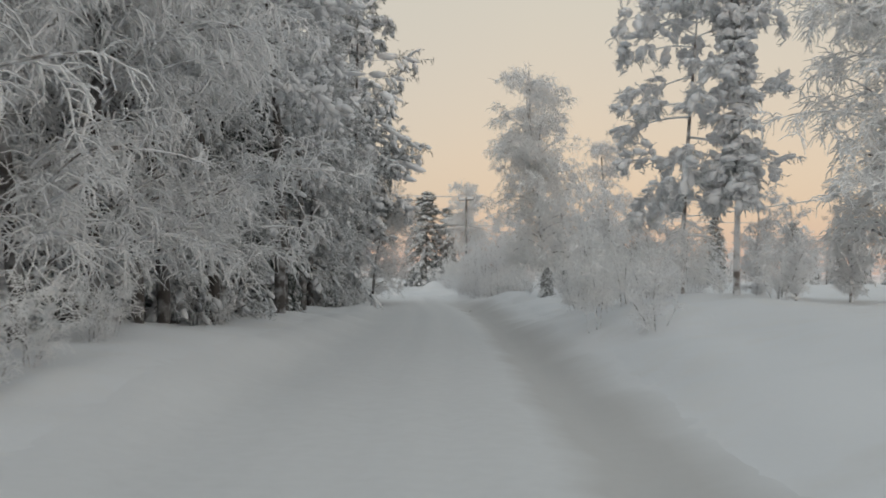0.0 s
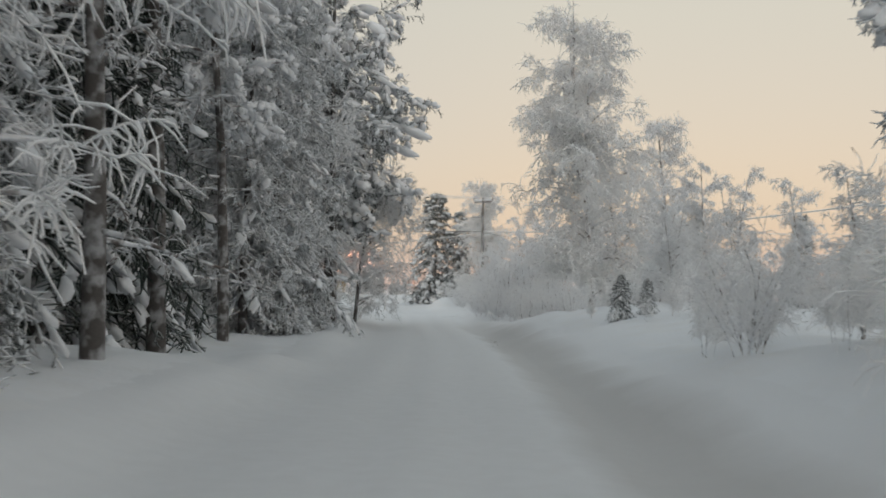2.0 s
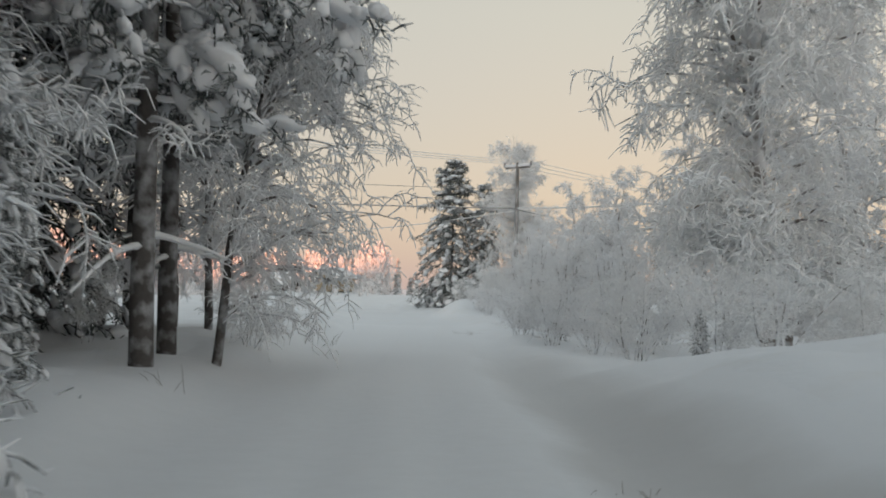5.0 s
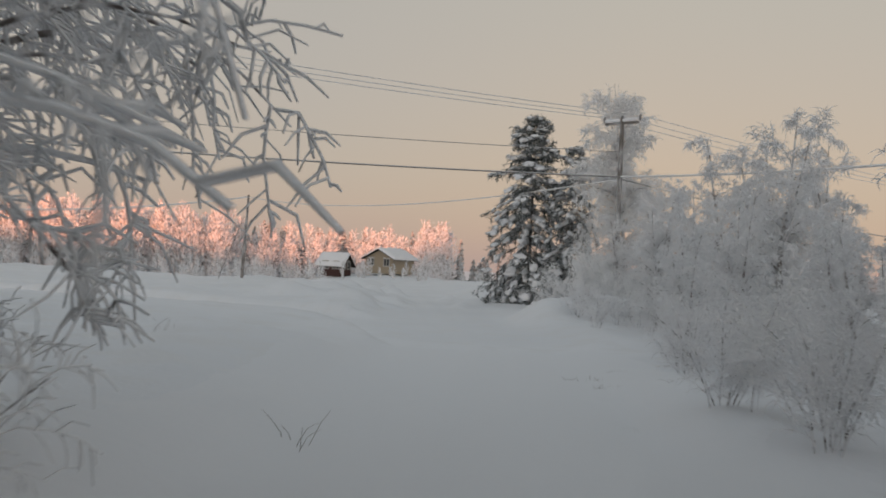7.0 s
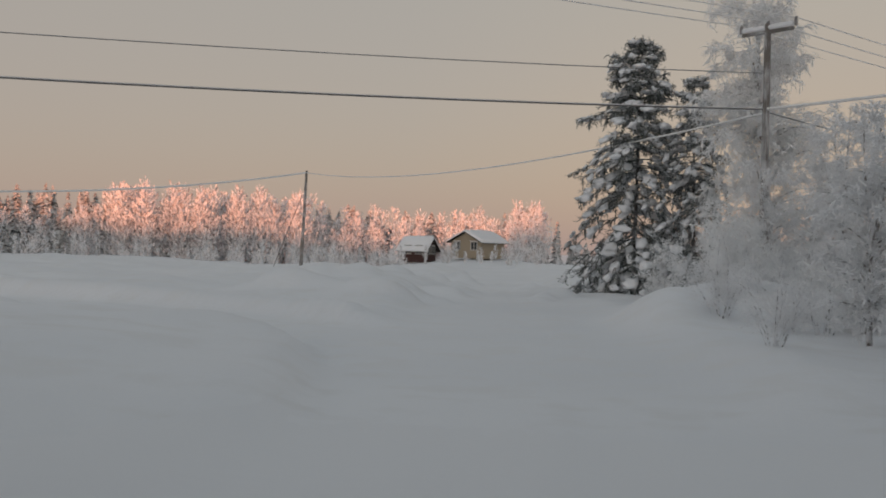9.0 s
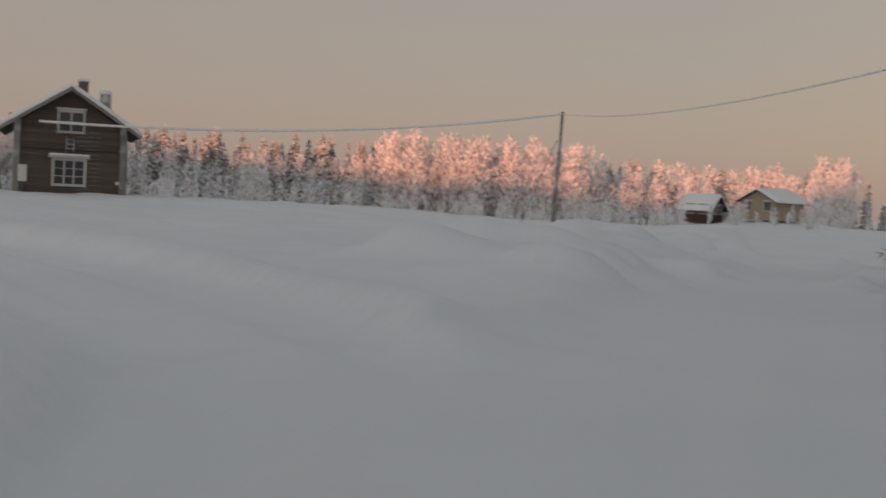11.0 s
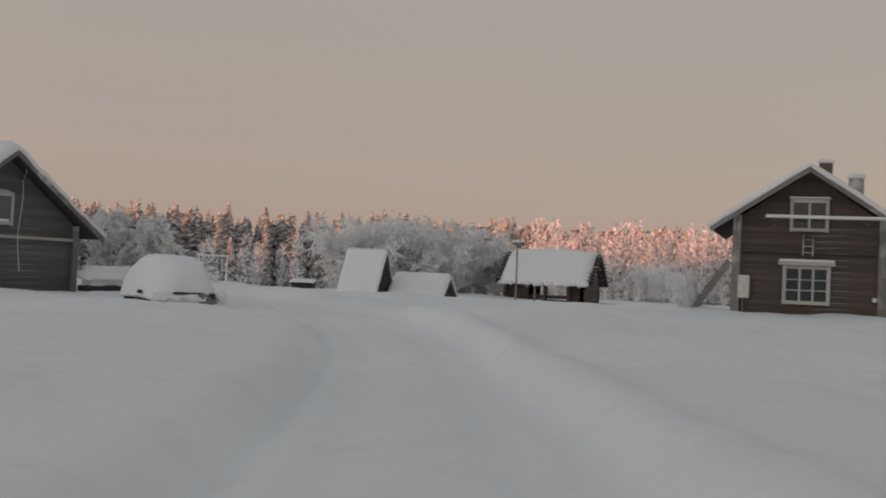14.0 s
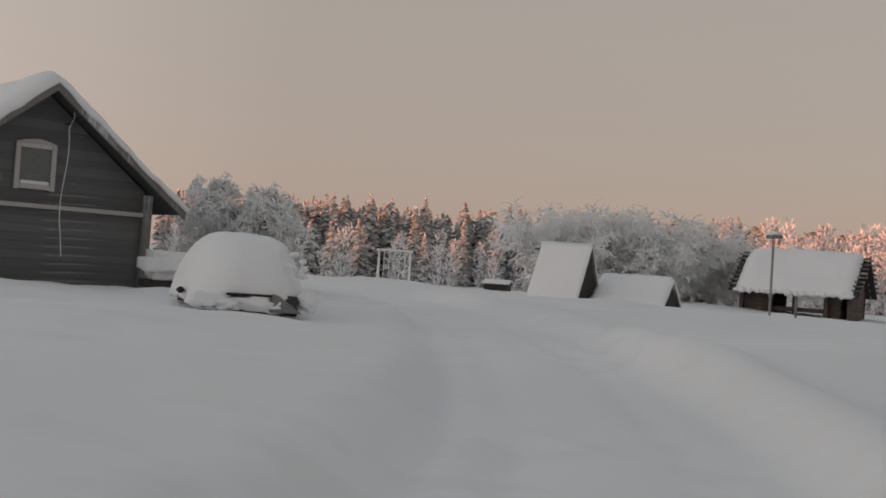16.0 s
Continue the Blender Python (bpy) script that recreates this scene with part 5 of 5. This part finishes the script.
def parked_car():
    top = empty("parked_car", "parked car buried under a thick smooth dome of snow", "car")
    top.matrix_basis = pose(-50.7, 100.6, gz(-50.7, 100.6) - 0.22, 0, 0, 94)
    # local y: along the car, its tail towards -y
    bm = bmesh.new()
    prof = [(-1.95, 0.42), (-1.92, 0.78), (-1.7, 0.86), (-1.25, 1.2), (0.35, 1.24), (1.0, 0.88), (1.8, 0.75), (1.95, 0.5), (1.85, 0.3), (-1.85, 0.3)]
    a = [bm.verts.new((-0.70 + (0.22 if z > 1.1 else 0), y, z)) for y, z in prof]
    b = [bm.verts.new((0.66 - (0.2 if z > 1.1 else 0), y, z)) for y, z in prof]
    bm.faces.new(a)
    bm.faces.new(b[::-1])
    for i in range(len(prof)):
        j = (i + 1) % len(prof)
        bm.faces.new((a[i], a[j], b[j], b[i]))
    bmesh.ops.bevel(bm, geom=list(bm.edges), offset=0.06, segments=2, affect="EDGES")
    part("body", bm, M_PAINT, top, "dark paint showing under the snow")
    board("bumper", top, M_PAINT, -0.78, -2.16, 0.30, 0.78, -2.0, 0.50, 0.05, "dark plastic bumper")
    board("rear_window", top, M_PANE, -0.6, -1.5, 0.92, 0.6, -1.44, 1.12, 0.01)
    for sx in (-0.78, 0.78):
        for sy in (-1.3, 1.3):
            w = part("wheel", bmesh.new(), M_RUBBER, top)
            bm = bmesh.new()
            bmesh.ops.create_cone(bm, cap_ends=True, segments=20, radius1=0.3, radius2=0.3, depth=0.2)
            bm.transform(Matrix.Translation((sx, sy, 0.3)) @ Matrix.Rotation(radians(90), 4, "Y"))
            bm.to_mesh(w.data)
            bm.free()
    bm = bmesh.new()
    bmesh.ops.create_icosphere(bm, subdivisions=5, radius=1.0)
    for v in bm.verts:
        c = v.co.copy()
        flat = math.hypot(c.x, c.y)
        up = max(c.z, 0.0)
        rho = (flat ** 3.3 + up ** 3.3) ** (-1 / 3.3) if c.z > 0 else 1.0
        r = max((abs(c.x) ** 2.8 + abs(c.y) ** 2.8) ** (1 / 2.8), 1e-6) / max(flat, 1e-6)
        hz = up * rho
        taper = 1 - (0.27 if c.x < 0 else 0.16) * hz
        k = 1 + 0.035 * noise.noise(c * 1.6 + Vector((3, 1, 2))) + 0.012 * noise.noise(c * 6)
        x = c.x / r * rho * 1.16 * taper * k
        y = c.y / r * rho * 2.3 * (1 - 0.12 * hz) * k
        z = 0.31 + (1.30 * hz if c.z > 0 else 0.06 * c.z) * k
        if c.z <= 0:
            z += 0.09 * noise.noise(Vector((c.x * 2.6, c.y * 2.6, 4))) + 0.05 * noise.noise(Vector((c.x * 9, c.y * 9, 1)))
        if y > 0.9 and z > 1.0:
            z -= (y - 0.9) * 0.42 * (z - 1.0)
        # a patch at one rear shoulder where snow has slid off
        dent = smooth(0.25, 0.6, math.exp(-((x - 0.8) / 0.3) ** 2 - ((z - 1.05 + 0.3 * (x - 0.8)) / 0.28) ** 2)) * (1.0 if y < -0.9 else 0.0)
        y += dent * (0.15 + 0.16 * noise.noise(c * 8))
        x -= dent * 0.07
        v.co = Vector((x, y, z))
    part("snow_cover", bm, M_SNOW_LOAD, top, "smooth thick snow with a slid patch at one shoulder", True)
    for sx, sy, s1, s2, z in ((-0.8, -2.15, 0.36, 0.19, 0.36), (-0.5, -2.22, 0.26, 0.13, 0.32), (-0.05, -2.18, 0.44, 0.13, 0.36), (0.3, -2.16, 0.3, 0.12, 0.30), (0.95, -2.02, 0.2, 0.2, 0.42)):
        part("snow_lump", lump_bm(s1, 0.24, s2, (sx, sy, z), int(sx * 10), 3, 0.5), M_SNOW_LOAD, top)
    bm = bmesh.new()
    tri = [(0.20, 0.20), (0.24, 0.52), (0.36, 0.50), (0.80, 0.20)]
    f0 = [bm.verts.new((x, -2.37, z)) for x, z in tri]
    f1 = [bm.verts.new((x, -2.06, z + 0.03)) for x, z in tri]
    bm.faces.new(f0)
    bm.faces.new(f1[::-1])
    for i in range(4):
        j = (i + 1) % 4
        bm.faces.new((f0[i], f1[i], f1[j], f0[j]))
    bmesh.ops.bevel(bm, geom=list(bm.edges), offset=0.025, segments=2, affect="EDGES")
    part("bumper_corner", bm, M_CASE_GREY, top, "bare grey plastic corner of the bumper")
    # Two black strips stand in for the shade under the overhanging snow.
    board("boot_gap", top, M_RUBBER, -0.55, -2.35, 0.47, 0.26, -2.12, 0.51, 0.015, "black strip standing for shade in the gap between snow and bumper")
    board("underbody", top, M_RUBBER, -0.98, -2.34, 0.25, -0.70, -2.12, 0.31, 0.03, "black strip standing for shade below the snow edge")
    # Small black block added for a shaded gap at the snow's side edge.
    board("side_mirror", top, M_RUBBER, -1.24, -1.2, 0.42, -1.1, -1.05, 0.53, 0.03)
    rng = np.random.default_rng(31)
    for k in range(8):
        r = rng.uniform(0.03, 0.07)
        at = (0.78 + rng.normal(0, 0.13), -1.98 + rng.uniform(-0.03, 0.06), 1.08 + rng.normal(0, 0.13))
        part("snow_crumb", lump_bm(r * 1.2, r, r * 0.8, at, k, 2, 0.7), M_SNOW_LOAD, top)


def trailer():
    top = empty("trailer", "low trailer buried under a long block of snow", "trailer")
    top.matrix_basis = pose(-56.6, 100.7, gz(-56.6, 100.7) - 0.1, 0, 0, 105)
    board("bed", top, M_DARK, -1.7, -0.6, 0.12, 1.6, 0.6, 0.32, 0.03, "dark side boards close to the snow")
    board("tail_board", top, M_BLUE, 1.28, -0.70, 0.14, 1.66, -0.605, 0.56, 0.02, "dark blue panel at one end")
    board("axle", top, M_METAL, -0.1, -0.7, 0.06, 0.1, 0.7, 0.11, 0.02)
    for sy in (-0.72, 0.72):
        w = part("wheel", bmesh.new(), M_RUBBER, top)
        bm = bmesh.new()
        bmesh.ops.create_cone(bm, cap_ends=True, segments=18, radius1=0.22, radius2=0.22, depth=0.12)
        bm.transform(Matrix.Translation((0, sy, 0.1)) @ Matrix.Rotation(radians(90), 4, "X"))
        bm.to_mesh(w.data)
        bm.free()
    bm = box_bm(bmesh.new(), -1.8, -0.66, 0.325, 1.62, 0.66, 1.02, 0.2)
    bmesh.ops.subdivide_edges(bm, edges=list(bm.edges), cuts=3, use_grid_fill=True)
    for v in bm.verts:
        v.co += Vector((0.5, 1.0, 1.0)) * 0.07 * noise.noise(v.co * 1.6)
    part("snow_cover", bm, M_SNOW_LOAD, top, "thick block of settled snow", True)


def gable_hut(name, label, x, y, turn, length, width, wall, rise, snow, mat, cat, seed):
    """A small hut: ridge along local x, gable ends at +-x."""
    top = empty(name, label, cat)
    z = gz(x, y)
    top.matrix_basis = pose(x, y, z - 0.1, 0, 0, turn)
    hw = width / 2
    bm = bmesh.new()
    L = length / 2
    ring = [(-hw, 0), (hw, 0), (hw, wall), (0, wall + rise), (-hw, wall)]
    a = [bm.verts.new((-L + 0.12, py, pz)) for py, pz in ring]
    b = [bm.verts.new((L - 0.12, py, pz)) for py, pz in ring]
    bm.faces.new(a[::-1])
    bm.faces.new(b)
    for i in range(5):
        j = (i + 1) % 5
        bm.faces.new((a[i], a[j], b[j], b[i]))
    part("wall", bm, mat, top, "dark boarded gable end")
    slope = rise / hw
    r = roof_slab("roof", top, M_BOARD, 0, wall + rise + 0.03, hw + 0.2, hw + 0.2, slope, -L, L, 0.05)
    s = roof_slab("snow_cover", top, M_SNOW_LOAD, 0, wall + rise + 0.08, hw + 0.25, hw + 0.25, slope, -L - 0.05, L + 0.05, snow, "smooth snow reaching the drifts", 0.03, seed)
    for o in (r, s):
        o.matrix_basis = Matrix.Rotation(radians(-90), 4, "Z")
    return top


def timber_shed():
    top = empty("timber_shed", "open-fronted old timber shed with a snow-thick roof", "shed")
    x, y = -80.8, 133.45
    top.matrix_basis = pose(x, y, gz(x, y) + 0.06, 0, 0, 43) @ Matrix.Diagonal((0.83, 1.0, 1.0, 1.0))
    for i, px in enumerate((-3.3, -1.5, 0.0, 1.9, 3.3)):
        board("post", top, M_LOG, px - 0.13, -1.9, -0.4, px + 0.13, -1.64, 1.46, 0.03)
    for z in (-0.07, 0.15, 0.37, 0.59, 0.81, 1.03, 1.25):
        log_piece(top, M_LOG, -3.45, -1.5, -1.6, z, 0.22)
        log_piece(top, M_LOG, 1.9, 2.75, -1.6, z, 0.22)
        log_piece(top, M_LOG, -3.45, -1.5, 1.6, z, 0.22)
        log_piece(top, M_LOG, 1.6, 3.45, 1.6, z, 0.22)
        for sx in (-3.35, 3.35):
            log_piece(top, M_LOG, -1.75, 1.75, sx, z, 0.22, "y")
    for k, z in enumerate((1.47, 1.69, 1.91, 2.13, 2.35, 2.57)):
        half = 1.75 - (k + 1) * 0.27
        for sx in (-3.35, 3.35):
            log_piece(top, M_LOG, -half, half, sx, z, 0.22, "y")
    log_piece(top, M_LOG, -1.5, 1.9, -1.6, 0.2, 0.22)
    r = roof_slab("roof", top, M_DARK, 0, 3.05, 2.6, 2.6, 0.8, -3.95, 3.95, 0.07)
    s = roof_slab("snow_cover", top, M_SNOW_LOAD, 0, 3.13, 2.66, 2.66, 0.8, -3.5, 3.6, 0.34, "heavy snow with a ragged fringe", 0.08, 12)
    for o in (r, s):
        o.matrix_basis = Matrix.Rotation(radians(-90), 4, "Z")
    for k in range(8):
        for sx in (-3.78, 3.78):
            for sgn in (-1, 1):
                d = 0.3 + k * 0.29
                board("roof_batten", top, M_LOG_GREY, sx - 0.3, sgn * d - 0.09, 3.16 - d * 0.8, sx + 0.3, sgn * d + 0.09, 3.26 - d * 0.8, 0.01)
    rng = np.random.default_rng(23)
    for k in range(16):
        px = -3.4 + k * 0.45 + rng.uniform(-0.12, 0.12)
        part("snow_fringe", lump_bm(rng.uniform(0.16, 0.32), 0.14, rng.uniform(0.08, 0.2), (px, -2.66, 1.05), k, 2, 0.4), M_SNOW_LOAD, top)


def swing():
    top = empty("swing_frame", "frost-white garden swing frame standing in snow", "swing")
    x, y = -112, 118.7
    top.matrix_basis = pose(x, y, gz(x, y), 0, 0, 70)
    h = 2.6
    for sx in (-1.2, 1.2):
        for sy in (-0.7, 0.7):
            bar("leg", top, M_SNOW_LOAD, (sx, sy, -0.1), (sx, 0, h), 0.06)
    bar("crossbeam", top, M_SNOW_LOAD, (-1.4, 0, h), (1.4, 0, h), 0.08)
    for sx in (-0.8, -0.4, 0.4, 0.8):
        bar("chain", top, M_SNOW_LOAD, (sx, 0, h), (sx, 0, 0.6), 0.03)


def far_house(name, label, x, y, turn, w, d, h, rise, mat, seed, wins):
    top = empty(name, label, "house", "far houses")
    z = gz(x, y)
    top.matrix_basis = pose(x, y, z - 0.2, 0, 0, turn)
    bm = bmesh.new()
    hw, L = w / 2, d / 2
    ring = [(-hw, 0), (hw, 0), (hw, h), (0, h + rise), (-hw, h)]
    a = [bm.verts.new((px, -L, pz)) for px, pz in ring]
    b = [bm.verts.new((px, L, pz)) for px, pz in ring]
    bm.faces.new(a)
    bm.faces.new(b[::-1])
    for i in range(5):
        j = (i + 1) % 5
        bm.faces.new((a[j], a[i], b[i], b[j]))
    part("wall", bm, mat, top)
    roof_slab("roof", top, M_DARK, 0, h + rise + 0.03, hw + 0.45, hw + 0.45, rise / hw, -L - 0.5, L + 0.5, 0.08)
    roof_slab("snow_cover", top, M_SNOW_LOAD, 0, h + rise + 0.12, hw + 0.5, hw + 0.5, rise / hw, -L - 0.55, L + 0.55, 0.3, "", 0.03, seed)
    for x0 in wins:
        window(top, x0, x0 + 1.0, 1.0, 2.1, -L - 0.01, 2, 1, 0.1)
    for y0 in (-L * 0.5, L * 0.4):
        w1 = window(top, -0.5, 0.5, 1.0, 2.1, 0, 2, 1, 0.1)
        w1.matrix_basis = Matrix.Translation((-hw - 0.01, y0, 0)) @ Matrix.Rotation(radians(-90), 4, "Z")


house()
barn()
parked_car()
trailer()
timber_shed()
gable_hut("steep_hut", "steep little hut whose roof is smooth snow to the ground", -77.45, 118.45, 38, 2.6, 2.2, 0.1, 2.45, 0.16, M_DARK, "hut", 2)
gable_hut("root_cellar", "low root cellar roof with a dark gable in the snow", -76.35, 121.6, 47, 3.4, 2.6, 0.05, 1.05, 0.25, M_DARK, "cellar", 3)
gable_hut("small_shed", "small dark shed half sunk in distant snow", -116, 128.5, 60, 2.2, 1.6, 0.6, 0.2, 0.15, M_DARK, "shed", 4)
swing()
far_house("yellow_house", "pale yellow house with snow roof before sunlit woods", -27.6, 208, -22, 4.4, 5.6, 2.1, 1.15, M_YELLOW, 5, (-1.8, 0.7))
far_house("red_cottage", "small dark red cottage with a snow-white roof", -34.8, 205.8, 75, 2.9, 3.4, 1.7, 1.3, M_RED, 6, (-1.2, 0.2))
for x, y in ((-9, 204), (-4, 190)):
    far_house("white_cottage" if x == -9 else "grey_cottage", "distant cottage mostly hidden in frosted trees", x, y, 20, 4, 5, 2.2, 1.3, M_TRIM, 8, (-1.0,))


# ---- poles and wires ----
def utility_pole(name, x, y, h, lean=(0, 0), cross=None, label="weathered wooden utility pole standing in snow"):
    top = empty(name, label, "utility pole", "utility poles")
    z = gz(x, y)
    top.matrix_basis = pose(x, y, 0)
    bar("pole", top, M_POLE, (0, 0, z - 0.5), (lean[0], lean[1], h), 0.13, "", 10, 0.09)
    if cross is not None:
        c, s = math.cos(radians(cross)), math.sin(radians(cross))
        arm = part("crossarm", box_bm(bmesh.new(), -0.85, -0.05, h - 0.27, 0.85, 0.05, h - 0.17, 0.02), M_POLE, top)
        arm.matrix_basis = pose(0, 0, 0, 0, 0, cross)
        cap = part("snow_strip", box_bm(bmesh.new(), -0.86, -0.07, h - 0.168, 0.86, 0.07, h - 0.03, 0.03), M_SNOW_LOAD, arm)
        for k in (-0.9, 0.0, 0.9):
            ins = bar("insulator", top, M_METAL, (k * c, k * s, h - 0.16), (k * c, k * s, h + 0.08), 0.05)
    return top


def wire(a, b, sag, r, mat, label, name="wire"):
    n = 24
    t = np.linspace(0, 1, n)
    P = np.outer(1 - t, a) + np.outer(t, b)
    P[:, 2] -= sag * 4 * t * (1 - t)
    bag = Bag()
    tubes(bag, P[None], np.full((1, n), r), 5)
    tagged(bag.part(name, mat, None), label, "wire", "overhead wires")


utility_pole("utility_pole", -0.18, 100.33, 8.0, (0, 0), -40, "wooden utility pole with snowy crossarm in frosted birches")
utility_pole("utility_pole", -29.85, 146.85, 7.12, (0.25, 0.1))
utility_pole("utility_pole", -62, 70, 8.6)
utility_pole("utility_pole", -46, 50, 8.5, (0, 0), -45)
utility_pole("utility_pole", 40, 144.5, 8.0, (0, 0), -45)
utility_pole("utility_pole", 24, 56, 7.0)
bar("pole_stay", None, M_METAL, (-31.5, 145.4, -0.2), (-29.85, 146.8, 5.3), 0.025)
tagged(bpy.data.objects["pole_stay"], "thin steel stay bracing the far wooden pole", "stay wire")
P1 = np.array([-0.18, 100.33, 5.63])
wire(P1, (-62, 70, 7.2), 1.0, 0.033, M_WIRE_HALF, "thick dark overhead cable topped with frost, sagging between poles", "cable")
wire(P1, (24, 56, 6.3), 0.9, 0.042, M_WIRE_FROST, "frosted overhead cable running past the birches", "cable")
wire(P1 + np.array([0, 0, -0.1]), (-29.65, 146.95, 6.97), 0.9, 0.032, M_WIRE_FROST, "frosted wire running to the far pole")
wire((-29.65, 146.95, 6.97), (-49.14, 122.74, 4.24), 0.75, 0.07, M_WIRE_FROST, "frosted service cable from pole to log house", "cable")
wire(P1 + np.array([0, 0, 1.0]), (-62, 70, 8.4), 1.0, 0.016, M_WIRE_HALF, "thin dark overhead wire between two poles")
wire(P1 + np.array([0, 0, -0.08]), (40, 144.5, 5.3), 1.2, 0.026, M_WIRE_HALF, "dark overhead cable running on behind the birches", "cable")
for k in (-0.9, 0.0, 0.9):
    c, s = math.cos(radians(-40)), math.sin(radians(-40))
    a = np.array([-0.18 + k * c, 100.33 + k * s, 8.06])
    wire(a, (-46 + k * c, 50 + k * s, 8.6), 0.9, 0.018, M_WIRE_FROST, "frosted overhead wire between crossarms")
    wire(a, (40 + k * c, 144.5 + k * s, 8.1), 0.9, 0.018, M_WIRE_FROST, "frosted overhead wire between crossarms")


def lamp_post():
    x, y = -62.0, 119.5
    top = empty("lamp_post", "thin yard post with a small snow-capped box", "post")
    z = gz(x, y)
    top.matrix_basis = pose(x, y, z)
    bar("pole", top, M_BOARD, (0, 0, -0.3), (-0.03, 0, 2.75), 0.045)
    board("head", top, M_BOARD, -0.3, -0.15, 2.75, 0.3, 0.15, 2.86, 0.02)
    board("snow_cap", top, M_SNOW_LOAD, -0.32, -0.16, 2.862, 0.32, 0.16, 2.98, 0.04)
    st = empty("stake", "short grey stake poking out of yard snow", "stake")
    st.matrix_basis = pose(-62.6, 120.9, gz(-62.6, 120.9))
    bar("shaft", st, M_BOARD, (0, 0, -0.3), (0, 0, 0.85), 0.05)
    board("snow_cap", st, M_SNOW_LOAD, -0.1, -0.1, 0.85, 0.1, 0.1, 0.98, 0.04)


lamp_post()

# ---- frosted yard trees and bushes ----
WILLOW = scrub(51, 5.6, 12, label="broad old willow white with hoar frost behind the huts", name="frosted_willow", lean=0.5, per=22, mat=M_RIME, thick=0.038, twig=12)
for x, y, s in ((-90.0, 123.3, .95), (-88.4, 126.9, 1.0), (-87.2, 130.0, .93), (-86.0, 133.5, .7), (-93, 130, .95), (-85.6, 128.5, .64), (-92, 126, 1.0), (-89.0, 125.2, .92)):
    place(WILLOW, x, y, rnd.uniform(0, 360), s)
WEEPING = birch(17, 5.2, 0.31, 13, 0.1, limbs=60, thick=0.032, fall=1.9, twig=0.5, subs=8, mat=M_RIME, bark=M_PALE_BARK, wood=M_PALE_BARK, el0=0.5, label="low weeping birch thickly white with frost by the yard")
for x, y, s in ((-89.2, 124.6, .95), (-87.8, 128.3, .9), (-86.6, 131.6, .8), (-90.6, 122.4, .9), (-85.2, 126.2, .62), (-85.0, 133.6, .65)):
    place(WEEPING, x, y, rnd.uniform(0, 360), s)
for x, y, s in ((-62.2, 101.1, .70), (-61.6, 102.5, .66), (-63.4, 103.2, .62), (-61.2, 101.9, .5)):
    place(WEEPING, x, y, rnd.uniform(0, 360), s)
place(SHRUB_A, -52.6, 121.7, 0, 0.85)
place(SHRUB_B, -51.9, 121.2, 60, 0.9)
for x, y, s in ((-103, 150, .8), (-99, 156, .7), (-106, 146, .8)):
    place(WILLOW, x, y, rnd.uniform(0, 360), s)

# ---- grass tufts and twigs on the banks ----
def tuft(seed, h, n, label, name="grass_tuft"):
    rng = np.random.default_rng(seed)
    az = rng.uniform(0, 6.28, n)
    start = np.stack([rng.normal(0, 0.12, n), rng.normal(0, 0.22, n), np.full(n, -0.05)], -1)
    way = np.stack([np.cos(az) * 0.5, np.sin(az) * 0.5, np.ones(n)], -1)
    P = grow(rng, start, way, h * rng.uniform(0.5, 1.1, n), 4, 1.0, 0.12)
    bag = Bag()
    tubes(bag, P, np.full((n, 1), 0.0035) * np.array([[1, 0.9, 0.7, 0.3]]), 3)
    ob = bag.part(name, M_DRY, None)
    return tagged(ob, label, "dry grass", "dry tufts", "stuff")


M_DRY = plain("dry_stalk", (0.17, 0.14, 0.11), 0.9)
TUFT = tuft(61, 0.2, 44, "dry dark grass stalks poking through the snow bank")
STALK = tuft(62, 0.6, 6, "a few thin dry stalks standing in snow")
for proto, x, y, s in ((TUFT, 0.62, 47.8, 1.0), (TUFT, 0.75, 46.4, .7), (STALK, -3.9, 64.2, 1.0), (TUFT, -0.95, 66.8, .6), (TUFT, -1.4, 71.3, .9), (TUFT, -1.1, 70.2, .7), (STALK, -7.75, 70.7, .6), (TUFT, -0.9, 72.9, .6), (STALK, -3.6, 51.9, .7)):
    place(proto, x, y, rnd.uniform(0, 360), s)
FALLEN = tagged(bar("fallen_branch", None, M_LIMB, (-0.9, 0, 0.05), (0.9, 0.3, 0.35), 0.05, "", 7, 0.02), "dark fallen branch lying on the snow bank", "branch", "fallen branches")
for x, y, a in ((0.9, 72.2, 20), (0.6, 74.0, 80), (0.2, 75.6, 130), (1.3, 70.8, 60), (1.2, 73.1, 150)):
    place(FALLEN, x, y, a, 0.6)
